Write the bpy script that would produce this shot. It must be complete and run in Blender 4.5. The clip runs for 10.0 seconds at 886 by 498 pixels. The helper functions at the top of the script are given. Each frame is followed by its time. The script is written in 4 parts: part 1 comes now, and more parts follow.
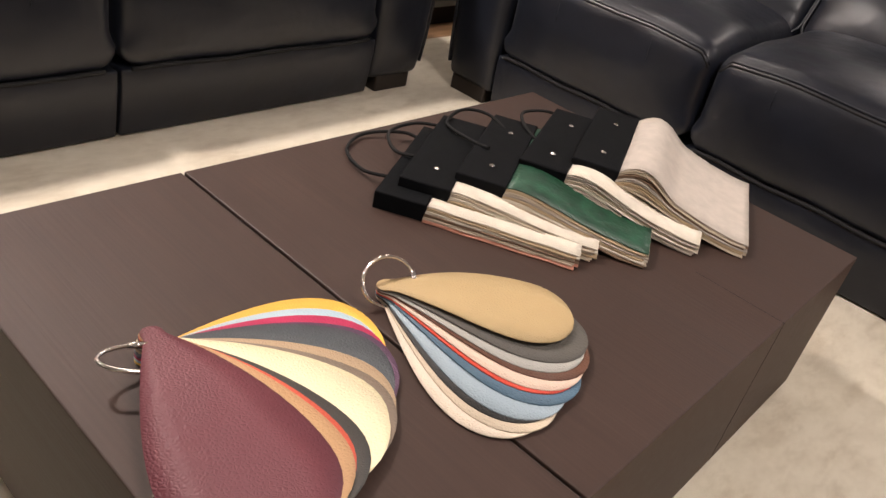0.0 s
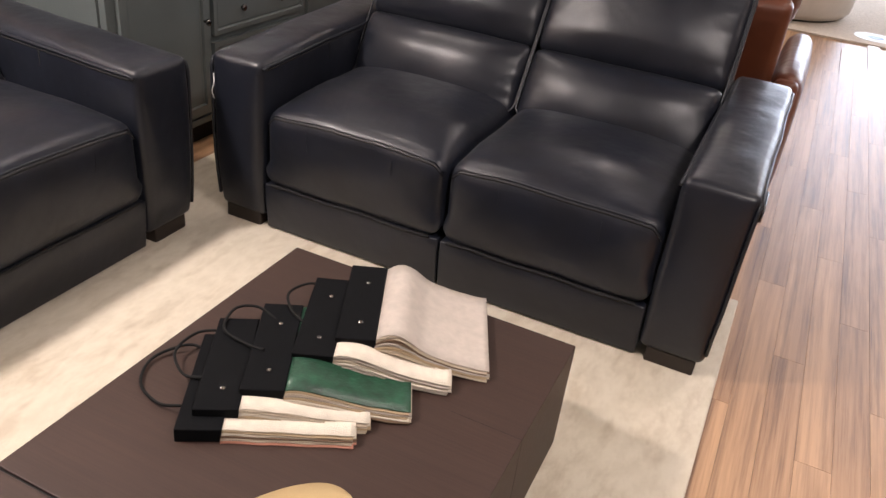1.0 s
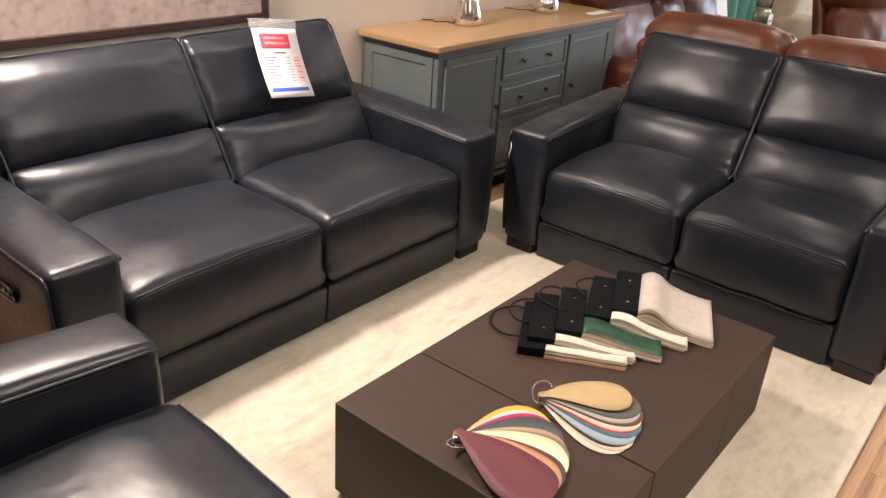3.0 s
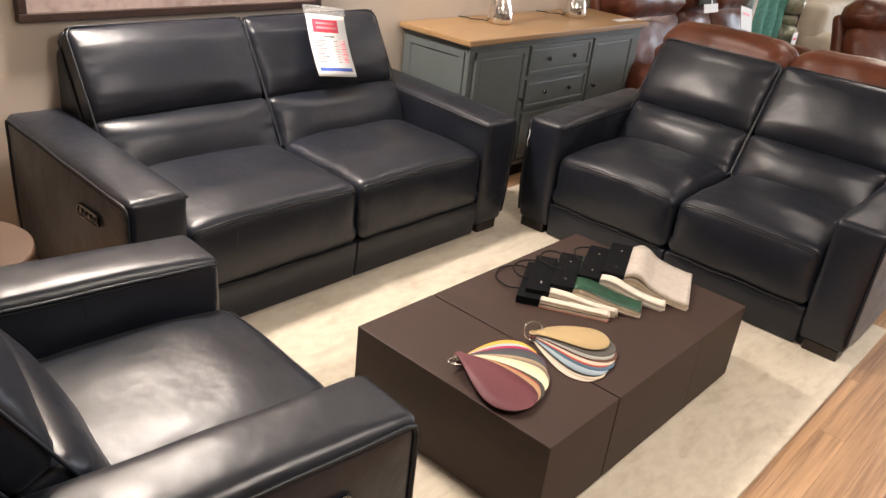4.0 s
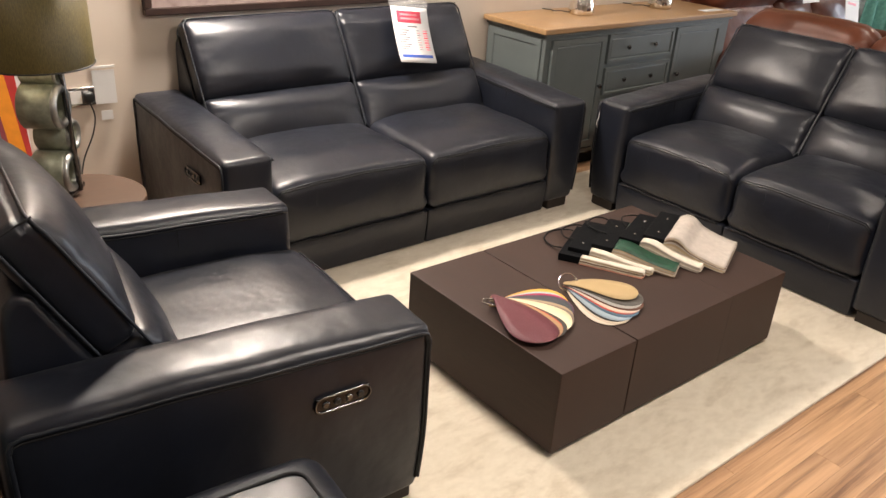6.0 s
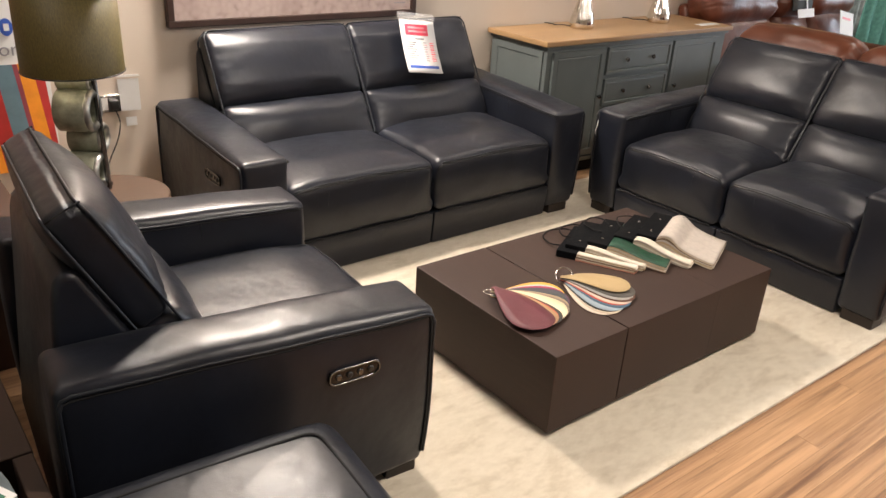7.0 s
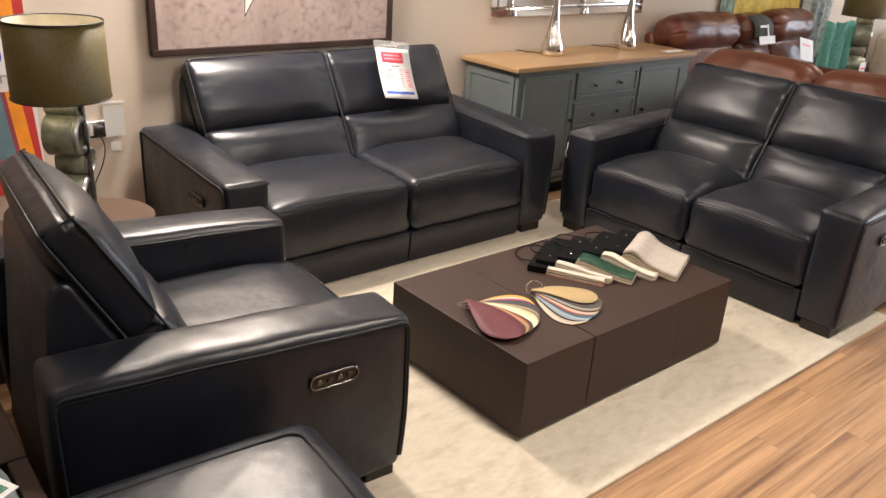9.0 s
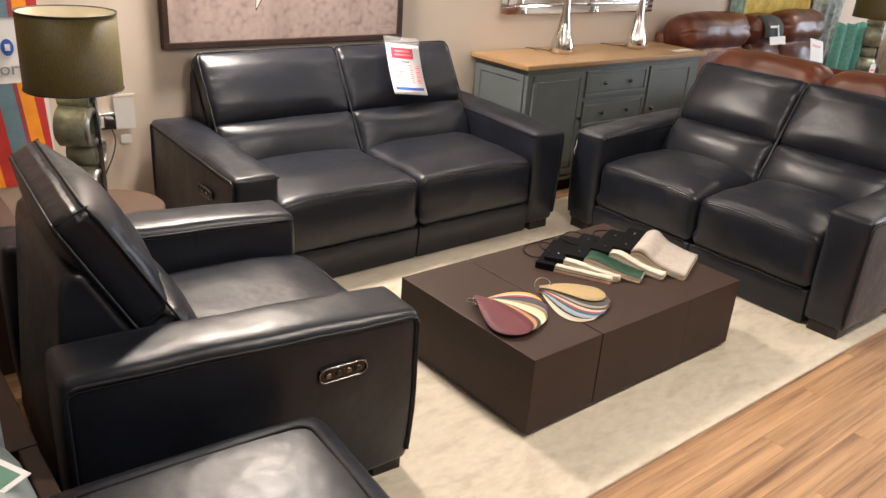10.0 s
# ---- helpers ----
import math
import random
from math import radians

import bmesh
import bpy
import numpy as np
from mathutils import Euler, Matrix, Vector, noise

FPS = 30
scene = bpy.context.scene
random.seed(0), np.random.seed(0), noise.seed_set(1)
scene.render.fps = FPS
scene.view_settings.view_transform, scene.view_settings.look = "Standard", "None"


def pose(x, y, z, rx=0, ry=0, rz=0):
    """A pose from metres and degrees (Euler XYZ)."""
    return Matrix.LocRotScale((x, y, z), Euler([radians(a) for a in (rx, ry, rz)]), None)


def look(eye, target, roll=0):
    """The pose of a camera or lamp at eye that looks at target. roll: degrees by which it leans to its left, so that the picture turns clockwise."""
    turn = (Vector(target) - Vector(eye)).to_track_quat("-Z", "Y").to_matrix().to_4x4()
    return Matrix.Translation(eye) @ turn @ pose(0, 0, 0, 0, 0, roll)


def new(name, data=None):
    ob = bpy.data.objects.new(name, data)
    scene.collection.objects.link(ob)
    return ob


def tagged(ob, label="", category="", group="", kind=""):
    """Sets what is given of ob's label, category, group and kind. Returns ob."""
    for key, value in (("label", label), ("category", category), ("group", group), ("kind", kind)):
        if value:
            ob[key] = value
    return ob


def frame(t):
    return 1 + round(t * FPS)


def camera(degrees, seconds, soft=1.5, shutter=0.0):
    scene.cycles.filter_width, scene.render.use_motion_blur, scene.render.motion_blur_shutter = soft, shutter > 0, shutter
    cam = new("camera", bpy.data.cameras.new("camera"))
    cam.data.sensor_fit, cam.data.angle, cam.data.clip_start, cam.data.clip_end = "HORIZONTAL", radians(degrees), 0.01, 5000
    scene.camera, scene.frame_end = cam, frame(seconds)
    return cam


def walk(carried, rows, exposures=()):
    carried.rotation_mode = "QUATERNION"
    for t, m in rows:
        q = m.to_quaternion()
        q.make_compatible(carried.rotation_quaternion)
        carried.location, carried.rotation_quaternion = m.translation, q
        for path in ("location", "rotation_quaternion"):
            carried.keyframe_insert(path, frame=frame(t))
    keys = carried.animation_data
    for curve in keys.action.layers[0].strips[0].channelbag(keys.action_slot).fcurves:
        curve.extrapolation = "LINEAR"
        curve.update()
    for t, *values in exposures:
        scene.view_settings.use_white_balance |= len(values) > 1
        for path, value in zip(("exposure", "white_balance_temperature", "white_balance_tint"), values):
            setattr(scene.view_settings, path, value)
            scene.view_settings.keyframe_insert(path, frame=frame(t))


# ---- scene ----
cam = camera(58.6, 10.0)
PATH = [
    (0, (-0.251, -0.182, 0.985), (1.124, 0.82, -0.066), 13.7),
    (0.5, (-0.244, -0.173, 1.076), (1.299, 0.6, 0.065), 10.0),
    (1, (-0.257, -0.261, 1.466), (1.344, 0.39, 0.459), 6.8),
    (1.5, (-0.475, -0.369, 1.696), (1.048, 0.527, 0.758), 4.1),
    (2, (-0.727, -0.455, 1.746), (0.679, 0.671, 0.878), 4.4),
    (2.5, (-1.037, -0.431, 1.708), (0.4, 0.662, 0.849), 2.8),
    (3.8, (-1.487, -0.797, 1.729), (-0.104, 0.352, 0.854), 6.7),
    (4, (-1.561, -0.847, 1.746), (-0.182, 0.316, 0.882), 6.7),
    (4.5, (-1.779, -0.957, 1.73), (-0.407, 0.221, 0.876), 5.6),
    (5, (-1.863, -1.056, 1.756), (-0.513, 0.157, 0.916), 4.5),
    (5.5, (-1.74, -1.178, 1.743), (-0.463, 0.114, 0.906), 4.5),
    (6, (-1.611, -1.315, 1.741), (-0.458, 0.066, 0.868), 3.8),
    (7.5, (-1.798, -1.542, 1.768), (-0.648, -0.128, 0.946), 3.5),
    (8, (-1.809, -1.587, 1.772), (-0.63, -0.186, 0.967), 3.8),
    (8.5, (-1.813, -1.608, 1.773), (-0.614, -0.215, 0.984), 3.6),
    (9, (-1.811, -1.618, 1.774), (-0.61, -0.218, 1.0), 3.6),
    (9.5, (-1.823, -1.621, 1.772), (-0.626, -0.216, 1.003), 3.8),
    (10, (-1.828, -1.614, 1.768), (-0.638, -0.209, 0.988), 4.2),
]
EXPOSURES = [(0.0, -0.1, 6280, 15), (0.5, -0.16, 6280, 15), (1.0, -0.05, 6250, 18), (1.6, 0.03, 6320, 18), (2.1, 0.05, 6360, 18), (2.5, 0.08, 6560, 17), (4.0, 0.06, 6500, 13), (10.0, 0.06, 6480, 12)]
walk(cam, [(t, look(eye, target, roll)) for t, eye, target, roll in PATH], EXPOSURES)

# ---- world and large lights ----
world = bpy.data.worlds.new("sky")
scene.world = world
world.use_nodes = True
wn = world.node_tree.nodes
sky = wn.new("ShaderNodeTexSky")
sky.sky_type, sky.sun_disc = "NISHITA", False
sky.sun_elevation, sky.sun_rotation = radians(35), radians(90)
world.node_tree.links.new(sky.outputs[0], wn["Background"].inputs[0])
wn["Background"].inputs[1].default_value = 0.12
scene.view_settings.exposure = 0.0


def area(name, m, sx, sy, watts, color):
    d = bpy.data.lights.new(name, "AREA")
    d.shape, d.size, d.size_y, d.energy, d.color = "RECTANGLE", sx, sy, watts, color
    ob = new(name, d)
    ob.matrix_world = m
    return ob


WARM, COOL = (1.0, 0.90, 0.79), (0.78, 0.88, 1.0)
# Unseen lamps added under the ceiling, placed and powered to balance the brightness.
LAMPS = [(-2.9, -3.4, 5), (-2.5, -0.2, 2), (-1.7, 1.3, 6), (0.10, 2.24, 128), (1.5, 1.75, 4), (2.5, 1.6, 9), (0.3, -1.0, 66), (3.0, -1.0, 18), (2.6, -3.6, 18), (4.8, 0.6, 12), (5.4, -1.8, 36), (7.3, 1.2, 34), (8.8, -3.4, 36)]
for lx, ly, watts in LAMPS:
    area("unseen_lamp_light", pose(lx, ly, 2.70), 0.26, 0.26, watts, WARM)
area("window_light", pose(11.9, -2.4, 1.5, 90, 0, 90), 4.6, 2.2, 360, COOL)


# ---- materials ----
def nodes_of(m):
    m.use_nodes = True
    nt = m.node_tree
    return nt, nt.nodes, nt.links, nt.nodes["Principled BSDF"]


def coords(nt, scale=(1, 1, 1), rot=(0, 0, 0), kind="Object"):
    tc, mp = nt.nodes.new("ShaderNodeTexCoord"), nt.nodes.new("ShaderNodeMapping")
    mp.inputs["Scale"].default_value, mp.inputs["Rotation"].default_value = scale, [radians(a) for a in rot]
    nt.links.new(tc.outputs[kind], mp.inputs[0])
    return mp.outputs[0]


def noise_tex(nt, vec, scale, detail=4, rough=0.55):
    n = nt.nodes.new("ShaderNodeTexNoise")
    n.inputs["Scale"].default_value, n.inputs["Detail"].default_value, n.inputs["Roughness"].default_value = scale, detail, rough
    nt.links.new(vec, n.inputs["Vector"])
    return n.outputs[0]


def ramp(nt, fac, stops):
    r = nt.nodes.new("ShaderNodeValToRGB")
    while len(r.color_ramp.elements) < len(stops):
        r.color_ramp.elements.new(0.5)
    for e, (p, c) in zip(r.color_ramp.elements, stops):
        e.position, e.color = p, (*c, 1)
    nt.links.new(fac, r.inputs[0])
    return r.outputs[0]


def remap(nt, fac, lo, hi):
    r = nt.nodes.new("ShaderNodeMapRange")
    r.inputs["To Min"].default_value, r.inputs["To Max"].default_value = lo, hi
    nt.links.new(fac, r.inputs[0])
    return r.outputs[0]


def bump(nt, heights):
    """Chain of (height socket, strength, distance); returns a normal."""
    last = None
    for h, s, d in heights:
        b = nt.nodes.new("ShaderNodeBump")
        b.inputs["Strength"].default_value, b.inputs["Distance"].default_value = s, d
        nt.links.new(h, b.inputs["Height"])
        if last:
            nt.links.new(last, b.inputs["Normal"])
        last = b.outputs[0]
    return last


def mix(nt, fac, a, b, mode="MIX"):
    m = nt.nodes.new("ShaderNodeMix")
    m.data_type, m.blend_type = "RGBA", mode
    for s, v in ((m.inputs[0], fac), (m.inputs[6], a), (m.inputs[7], b)):
        if isinstance(v, (int, float)):
            s.default_value = v
        elif isinstance(v, tuple):
            s.default_value = (*v, 1)
        else:
            nt.links.new(v, s)
    return m.outputs[2]


def plain(name, color, rough=0.5, metal=0.0, vary=0.12, scale=12, fine=300, bumpy=0.15, depth=0.002, gloss=0.5):
    m = bpy.data.materials.new(name)
    nt, n, l, p = nodes_of(m)
    v = coords(nt)
    big, small = noise_tex(nt, v, scale), noise_tex(nt, v, fine, 2)
    dark, light = tuple(c * (1 - vary) for c in color), tuple(min(1, c * (1 + vary)) for c in color)
    l.new(ramp(nt, big, [(0.3, dark), (0.7, light)]), p.inputs["Base Color"])
    l.new(remap(nt, big, max(0.02, rough - 0.06), min(1, rough + 0.06)), p.inputs["Roughness"])
    p.inputs["Metallic"].default_value = metal
    p.inputs["Specular IOR Level"].default_value = gloss
    if bumpy:
        l.new(bump(nt, [(small, bumpy, depth)]), p.inputs["Normal"])
    return m


def leather(name, color, rough=0.4, grain=240, wrinkle=0.35, vary=0.25, gloss=0.42, pebble=0.05):
    m = bpy.data.materials.new(name)
    nt, n, l, p = nodes_of(m)
    v = coords(nt)
    vor = n.new("ShaderNodeTexVoronoi")
    vor.feature, vor.inputs["Scale"].default_value = "DISTANCE_TO_EDGE", grain
    l.new(v, vor.inputs["Vector"])
    soft, crease = noise_tex(nt, v, 5, 3), noise_tex(nt, coords(nt, (1, 1.3, 1.1)), 22, 3)
    l.new(ramp(nt, soft, [(0.3, tuple(c * (1 - vary) for c in color)), (0.7, tuple(c * (1 + vary) for c in color))]), p.inputs["Base Color"])
    l.new(remap(nt, crease, rough - 0.08, rough + 0.1), p.inputs["Roughness"])
    p.inputs["Specular IOR Level"].default_value = gloss
    fine = noise_tex(nt, coords(nt, (1, 1.2, 1)), 75, 4, 0.65)
    l.new(bump(nt, [(soft, wrinkle, 0.022), (crease, wrinkle * 0.11, 0.006), (fine, wrinkle * 0.28, 0.003), (vor.outputs[0], pebble, 0.0012)]), p.inputs["Normal"])
    return m


NAVY = leather("navy_leather", (0.0070, 0.0088, 0.0150), 0.355, 260, 0.34, 0.25, 0.47, 0.16)
navy_shader = NAVY.node_tree.nodes["Principled BSDF"]
navy_shader.inputs["Sheen Weight"].default_value, navy_shader.inputs["Sheen Roughness"].default_value = 0.045, 0.42
PIPING = leather("navy_piping", (0.008, 0.010, 0.015), 0.44, 300, 0.1, 0.25, 0.42)
BROWN = leather("brown_leather", (0.100, 0.029, 0.0145), 0.35, 160, 0.5, 0.4)
TAN_BROWN = leather("tan_brown_leather", (0.104, 0.032, 0.0155), 0.36, 160, 0.4, 0.25, 0.42)
SAGE = leather("grey_leather", (0.19, 0.22, 0.215), 0.38, 200, 0.3, 0.1)
CREAM_LEATHER = leather("cream_leather", (0.55, 0.50, 0.44), 0.5, 200, 0.3, 0.06)
ESPRESSO = plain("espresso_block", (0.014, 0.009, 0.007), 0.45)
# Near black for linings and joints, and for shade drawn in gaps and grooves.
GAP = plain("gap_shade_and_lining", (0.006, 0.006, 0.007), 0.9)
CHROME = plain("polished_nickel", (0.75, 0.73, 0.70), 0.14, 1.0, 0.05, 30, 200, 0.02)
RIM_METAL = plain("brushed_rim", (0.42, 0.42, 0.39), 0.32, 0.9, 0.2, 30)
GUNMETAL = plain("dark_nickel", (0.16, 0.155, 0.15), 0.25, 1.0)
CONTROL_METAL = plain("black_nickel", (0.045, 0.043, 0.042), 0.24, 0.9)
BLACK_CARD = plain("black_card", (0.0030, 0.0034, 0.0042), 0.75, 0, 0.2, 30, 400, 0.3, 0.002, 0.10)
CORD = plain("black_cord", (0.006, 0.006, 0.006), 0.8, 0, 0.2, 60, 500, 0.5, 0.002, 0.25)
WHITE_CARD = plain("white_card", (0.70, 0.70, 0.69), 0.55, 0, 0.02)
WHITE_PAINT = plain("white_paint", (0.75, 0.73, 0.69), 0.6, 0, 0.03)
GREY_INK = plain("grey_ink", (0.25, 0.24, 0.26), 0.6)
RED_INK = plain("red_ink", (0.80, 0.05, 0.10), 0.5)
PINK_INK = plain("pink_ink", (0.80, 0.30, 0.32), 0.5)
BLUE_INK = plain("blue_ink", (0.03, 0.09, 0.42), 0.5)
GREEN_INK = plain("green_ink", (0.01, 0.13, 0.07), 0.4)
PLASTIC = plain("white_plastic", (0.72, 0.71, 0.68), 0.35, 0, 0.02)
BLACK_PLASTIC = plain("black_plastic", (0.012, 0.012, 0.012), 0.4)
GREY_PAINT = plain("grey_green_paint", (0.116, 0.134, 0.132), 0.42, 0, 0.08, 5, 90, 0.12)
FRAME_WOOD = plain("dark_frame", (0.035, 0.018, 0.014), 0.4, 0, 0.3, 20)
STRIPE = {"red": plain("banner_red", (0.50, 0.035, 0.03), 0.6), "orange": plain("banner_orange", (0.85, 0.30, 0.02), 0.6),
          "slate": plain("banner_slate", (0.13, 0.22, 0.27), 0.6), "plum": plain("banner_plum", (0.28, 0.05, 0.07), 0.6)}
BLOCK_BROWN = plain("brown_panel", (0.075, 0.043, 0.03), 0.6, 0, 0.12, 4)
TEAL = plain("turquoise_throw", (0.15, 0.42, 0.37), 0.9, 0, 0.2, 30, 300, 0.6, 0.004)
YELLOW = plain("yellow_fabric", (0.62, 0.47, 0.12), 0.9, 0, 0.25, 16, 300, 0.5)
STONE = plain("stone_fabric", (0.42, 0.38, 0.31), 0.9, 0, 0.1, 8, 300, 0.5)
PLASTER = plain("wall_paint", (0.56, 0.48, 0.40), 0.75, 0, 0.035, 1.5, 120, 0.10, 0.002)
CEILING = plain("ceiling_paint", (0.36, 0.35, 0.33), 0.85, 0, 0.02, 2)
CARPET = plain("pale_carpet", (0.55, 0.47, 0.38), 0.95, 0, 0.1, 40, 500, 0.8, 0.004)


def wood(name, a, b, rough, axis=(1.2, 14, 14), scale=3.0, relief=0.15, gloss=0.5):
    m = bpy.data.materials.new(name)
    nt, n, l, p = nodes_of(m)
    v = coords(nt, axis)
    g1, g2 = noise_tex(nt, v, scale, 6, 0.6), noise_tex(nt, coords(nt, tuple(6 * c if c > 2 else c for c in axis)), scale, 3)
    blotch = noise_tex(nt, coords(nt), 3, 3)
    c = mix(nt, 0.35, ramp(nt, g1, [(0.32, a), (0.68, b)]), ramp(nt, g2, [(0.35, a), (0.65, b)]))
    c = mix(nt, remap(nt, blotch, 0.0, 0.55), c, tuple(0.55 * (x + y) / 2 for x, y in zip(a, b)))
    l.new(c, p.inputs["Base Color"])
    l.new(remap(nt, g1, rough - 0.07, rough + 0.07), p.inputs["Roughness"])
    p.inputs["Specular IOR Level"].default_value = gloss
    l.new(bump(nt, [(g2, relief, 0.002)]), p.inputs["Normal"])
    return m


TABLE_WOOD = wood("dark_walnut_veneer", (0.034, 0.0183, 0.0136), (0.054, 0.0305, 0.0230), 0.56, (14, 1.2, 14), 3.0, 0.15, 0.32)
OAK = wood("oak_top", (0.32, 0.185, 0.082), (0.46, 0.29, 0.145), 0.40)
SIDE_WOOD = wood("side_table_wood", (0.06, 0.032, 0.018), (0.11, 0.062, 0.038), 0.45)


def floor_material():
    m = bpy.data.materials.new("striped_oak_laminate")
    nt, n, l, p = nodes_of(m)
    tc = n.new("ShaderNodeTexCoord")
    info = n.new("ShaderNodeObjectInfo")
    sep, comb = n.new("ShaderNodeSeparateXYZ"), n.new("ShaderNodeCombineXYZ")
    l.new(tc.outputs["Object"], sep.inputs[0])
    l.new(sep.outputs[1], comb.inputs[1])
    mul = n.new("ShaderNodeMath")
    mul.operation, mul.inputs[1].default_value = "MULTIPLY", 60.0
    l.new(info.outputs["Random"], mul.inputs[0])
    l.new(mul.outputs[0], comb.inputs[2])
    half = n.new("ShaderNodeMath")
    half.operation, half.inputs[1].default_value = "MULTIPLY", 0.032
    l.new(sep.outputs[0], half.inputs[0])
    l.new(half.outputs[0], comb.inputs[0])
    streak = noise_tex(nt, comb.outputs[0], 34, 5, 0.70)
    wide = noise_tex(nt, comb.outputs[0], 9, 2, 0.5)
    c = mix(nt, 0.46, ramp(nt, streak, [(0.36, (0.075, 0.036, 0.020)), (0.455, (0.30, 0.170, 0.088)), (0.60, (0.53, 0.325, 0.175))]),
            ramp(nt, wide, [(0.38, (0.20, 0.100, 0.05)), (0.60, (0.50, 0.30, 0.16))]))
    c = mix(nt, remap(nt, info.outputs["Random"], 0.0, 0.28), c, (0.33, 0.185, 0.095))
    l.new(c, p.inputs["Base Color"])
    rough = noise_tex(nt, coords(nt, (2, 8, 1)), 6, 3)
    l.new(remap(nt, rough, 0.36, 0.50), p.inputs["Roughness"])
    l.new(bump(nt, [(streak, 0.08, 0.002)]), p.inputs["Normal"])
    return m


LAMINATE = floor_material()


def rug_material():
    m = bpy.data.materials.new("cream_viscose_pile")
    nt, n, l, p = nodes_of(m)
    v = coords(nt)
    patch = noise_tex(nt, coords(nt, (1.0, 2.6, 1)), 4.2, 5, 0.66)
    brush = noise_tex(nt, coords(nt, (3.0, 5.0, 1), (0, 0, 8)), 5, 5, 0.65)
    fibre = noise_tex(nt, coords(nt, (1, 3, 1)), 260, 2)
    c = mix(nt, 0.45, ramp(nt, patch, [(0.36, (0.46, 0.385, 0.27)), (0.50, (0.665, 0.60, 0.47))]), ramp(nt, brush, [(0.36, (0.51, 0.435, 0.325)), (0.6, (0.69, 0.62, 0.50))]))
    c = mix(nt, remap(nt, fibre, 0.0, 0.25), c, (0.45, 0.38, 0.28))
    l.new(c, p.inputs["Base Color"])
    p.inputs["Roughness"].default_value = 0.85
    p.inputs["Sheen Weight"].default_value = 0.3
    l.new(bump(nt, [(brush, 0.25, 0.006), (fibre, 0.6, 0.004)]), p.inputs["Normal"])
    return m


RUG = rug_material()


def picture_material():
    m = bpy.data.materials.new("pebbled_print")
    nt, n, l, p = nodes_of(m)
    v = coords(nt, (1, 1, 1))
    warp = noise_tex(nt, v, 6, 3)
    vm = n.new("ShaderNodeVectorMath")
    vm.operation = "MULTIPLY_ADD"
    l.new(warp, vm.inputs[0])
    vm.inputs[1].default_value = (0.035, 0.035, 0.035)
    l.new(v, vm.inputs[2])
    vor = n.new("ShaderNodeTexVoronoi")
    vor.feature, vor.inputs["Scale"].default_value = "SMOOTH_F1", 34
    l.new(vm.outputs[0], vor.inputs["Vector"])
    shade, stain = noise_tex(nt, v, 1.6, 3), noise_tex(nt, coords(nt, (2.2, 2.2, 0.6)), 1.7, 4)
    c = ramp(nt, vor.outputs[0], [(0.22, (0.43, 0.34, 0.31)), (0.52, (0.375, 0.29, 0.262)), (0.78, (0.20, 0.145, 0.13))])
    c = mix(nt, remap(nt, shade, 0.0, 0.55), c, (0.40, 0.31, 0.285))
    c = mix(nt, ramp(nt, stain, [(0.52, (0, 0, 0)), (0.72, (0.55, 0.55, 0.55))]), c, (0.19, 0.125, 0.115))
    l.new(c, p.inputs["Base Color"])
    p.inputs["Roughness"].default_value = 0.5
    return m


PRINT = picture_material()


def shade_material():
    m = bpy.data.materials.new("olive_linen_shade")
    nt, n, l, p = nodes_of(m)
    weave = noise_tex(nt, coords(nt, (60, 60, 16)), 5, 3)
    l.new(ramp(nt, weave, [(0.3, (0.058, 0.042, 0.007)), (0.7, (0.108, 0.081, 0.017))]), p.inputs["Base Color"])
    p.inputs["Roughness"].default_value = 0.55
    l.new(bump(nt, [(weave, 0.3, 0.002)]), p.inputs["Normal"])
    return m


SHADE = shade_material()
SHADE_LINING = plain("cream_shade_lining", (0.80, 0.74, 0.58), 0.6)
GLAZE = plain("sage_glazed_ceramic", (0.27, 0.28, 0.21), 0.33, 0.3, 0.35, 25, 80, 0.3)
MIRROR = plain("mirror_glass", (0.92, 0.93, 0.94), 0.01, 1.0, 0.0, 5, 50, 0)
MERCURY = plain("mercury_glass", (0.78, 0.75, 0.70), 0.1, 1.0, 0.12, 40, 60, 0.15, 0.004)
BULB = bpy.data.materials.new("lit_diffuser")
BULB.use_nodes = True
BULB.node_tree.nodes["Principled BSDF"].inputs["Emission Color"].default_value = (1, 0.85, 0.66, 1)
BULB.node_tree.nodes["Principled BSDF"].inputs["Emission Strength"].default_value = 3.0
GLASS = bpy.data.materials.new("window_glass")
GLASS.use_nodes = True
gp = GLASS.node_tree.nodes["Principled BSDF"]
gp.inputs["Transmission Weight"].default_value, gp.inputs["Roughness"].default_value, gp.inputs["IOR"].default_value = 1.0, 0.0, 1.45


# ---- mesh helpers ----
def part(name, bm, material, parent=None, label=""):
    me = bpy.data.meshes.new(name)
    bm.to_mesh(me)
    bm.free()
    me.materials.append(material)
    ob = new(name, me)
    if parent:
        ob.parent = parent
    if label:
        tagged(ob, label)
    return ob


def thing(name, m, label, category, group="", kind=""):
    ob = new(name)
    ob.matrix_world = m
    return tagged(ob, label, category, group, kind)


def axis_stops(h, r, n):
    inner = [(-h + r) + (2 * h - 2 * r) * i / n for i in range(n + 1)]
    return [-h, -h + 0.3 * r, -h + 0.62 * r] + inner + [h - 0.62 * r, h - 0.3 * r, h]


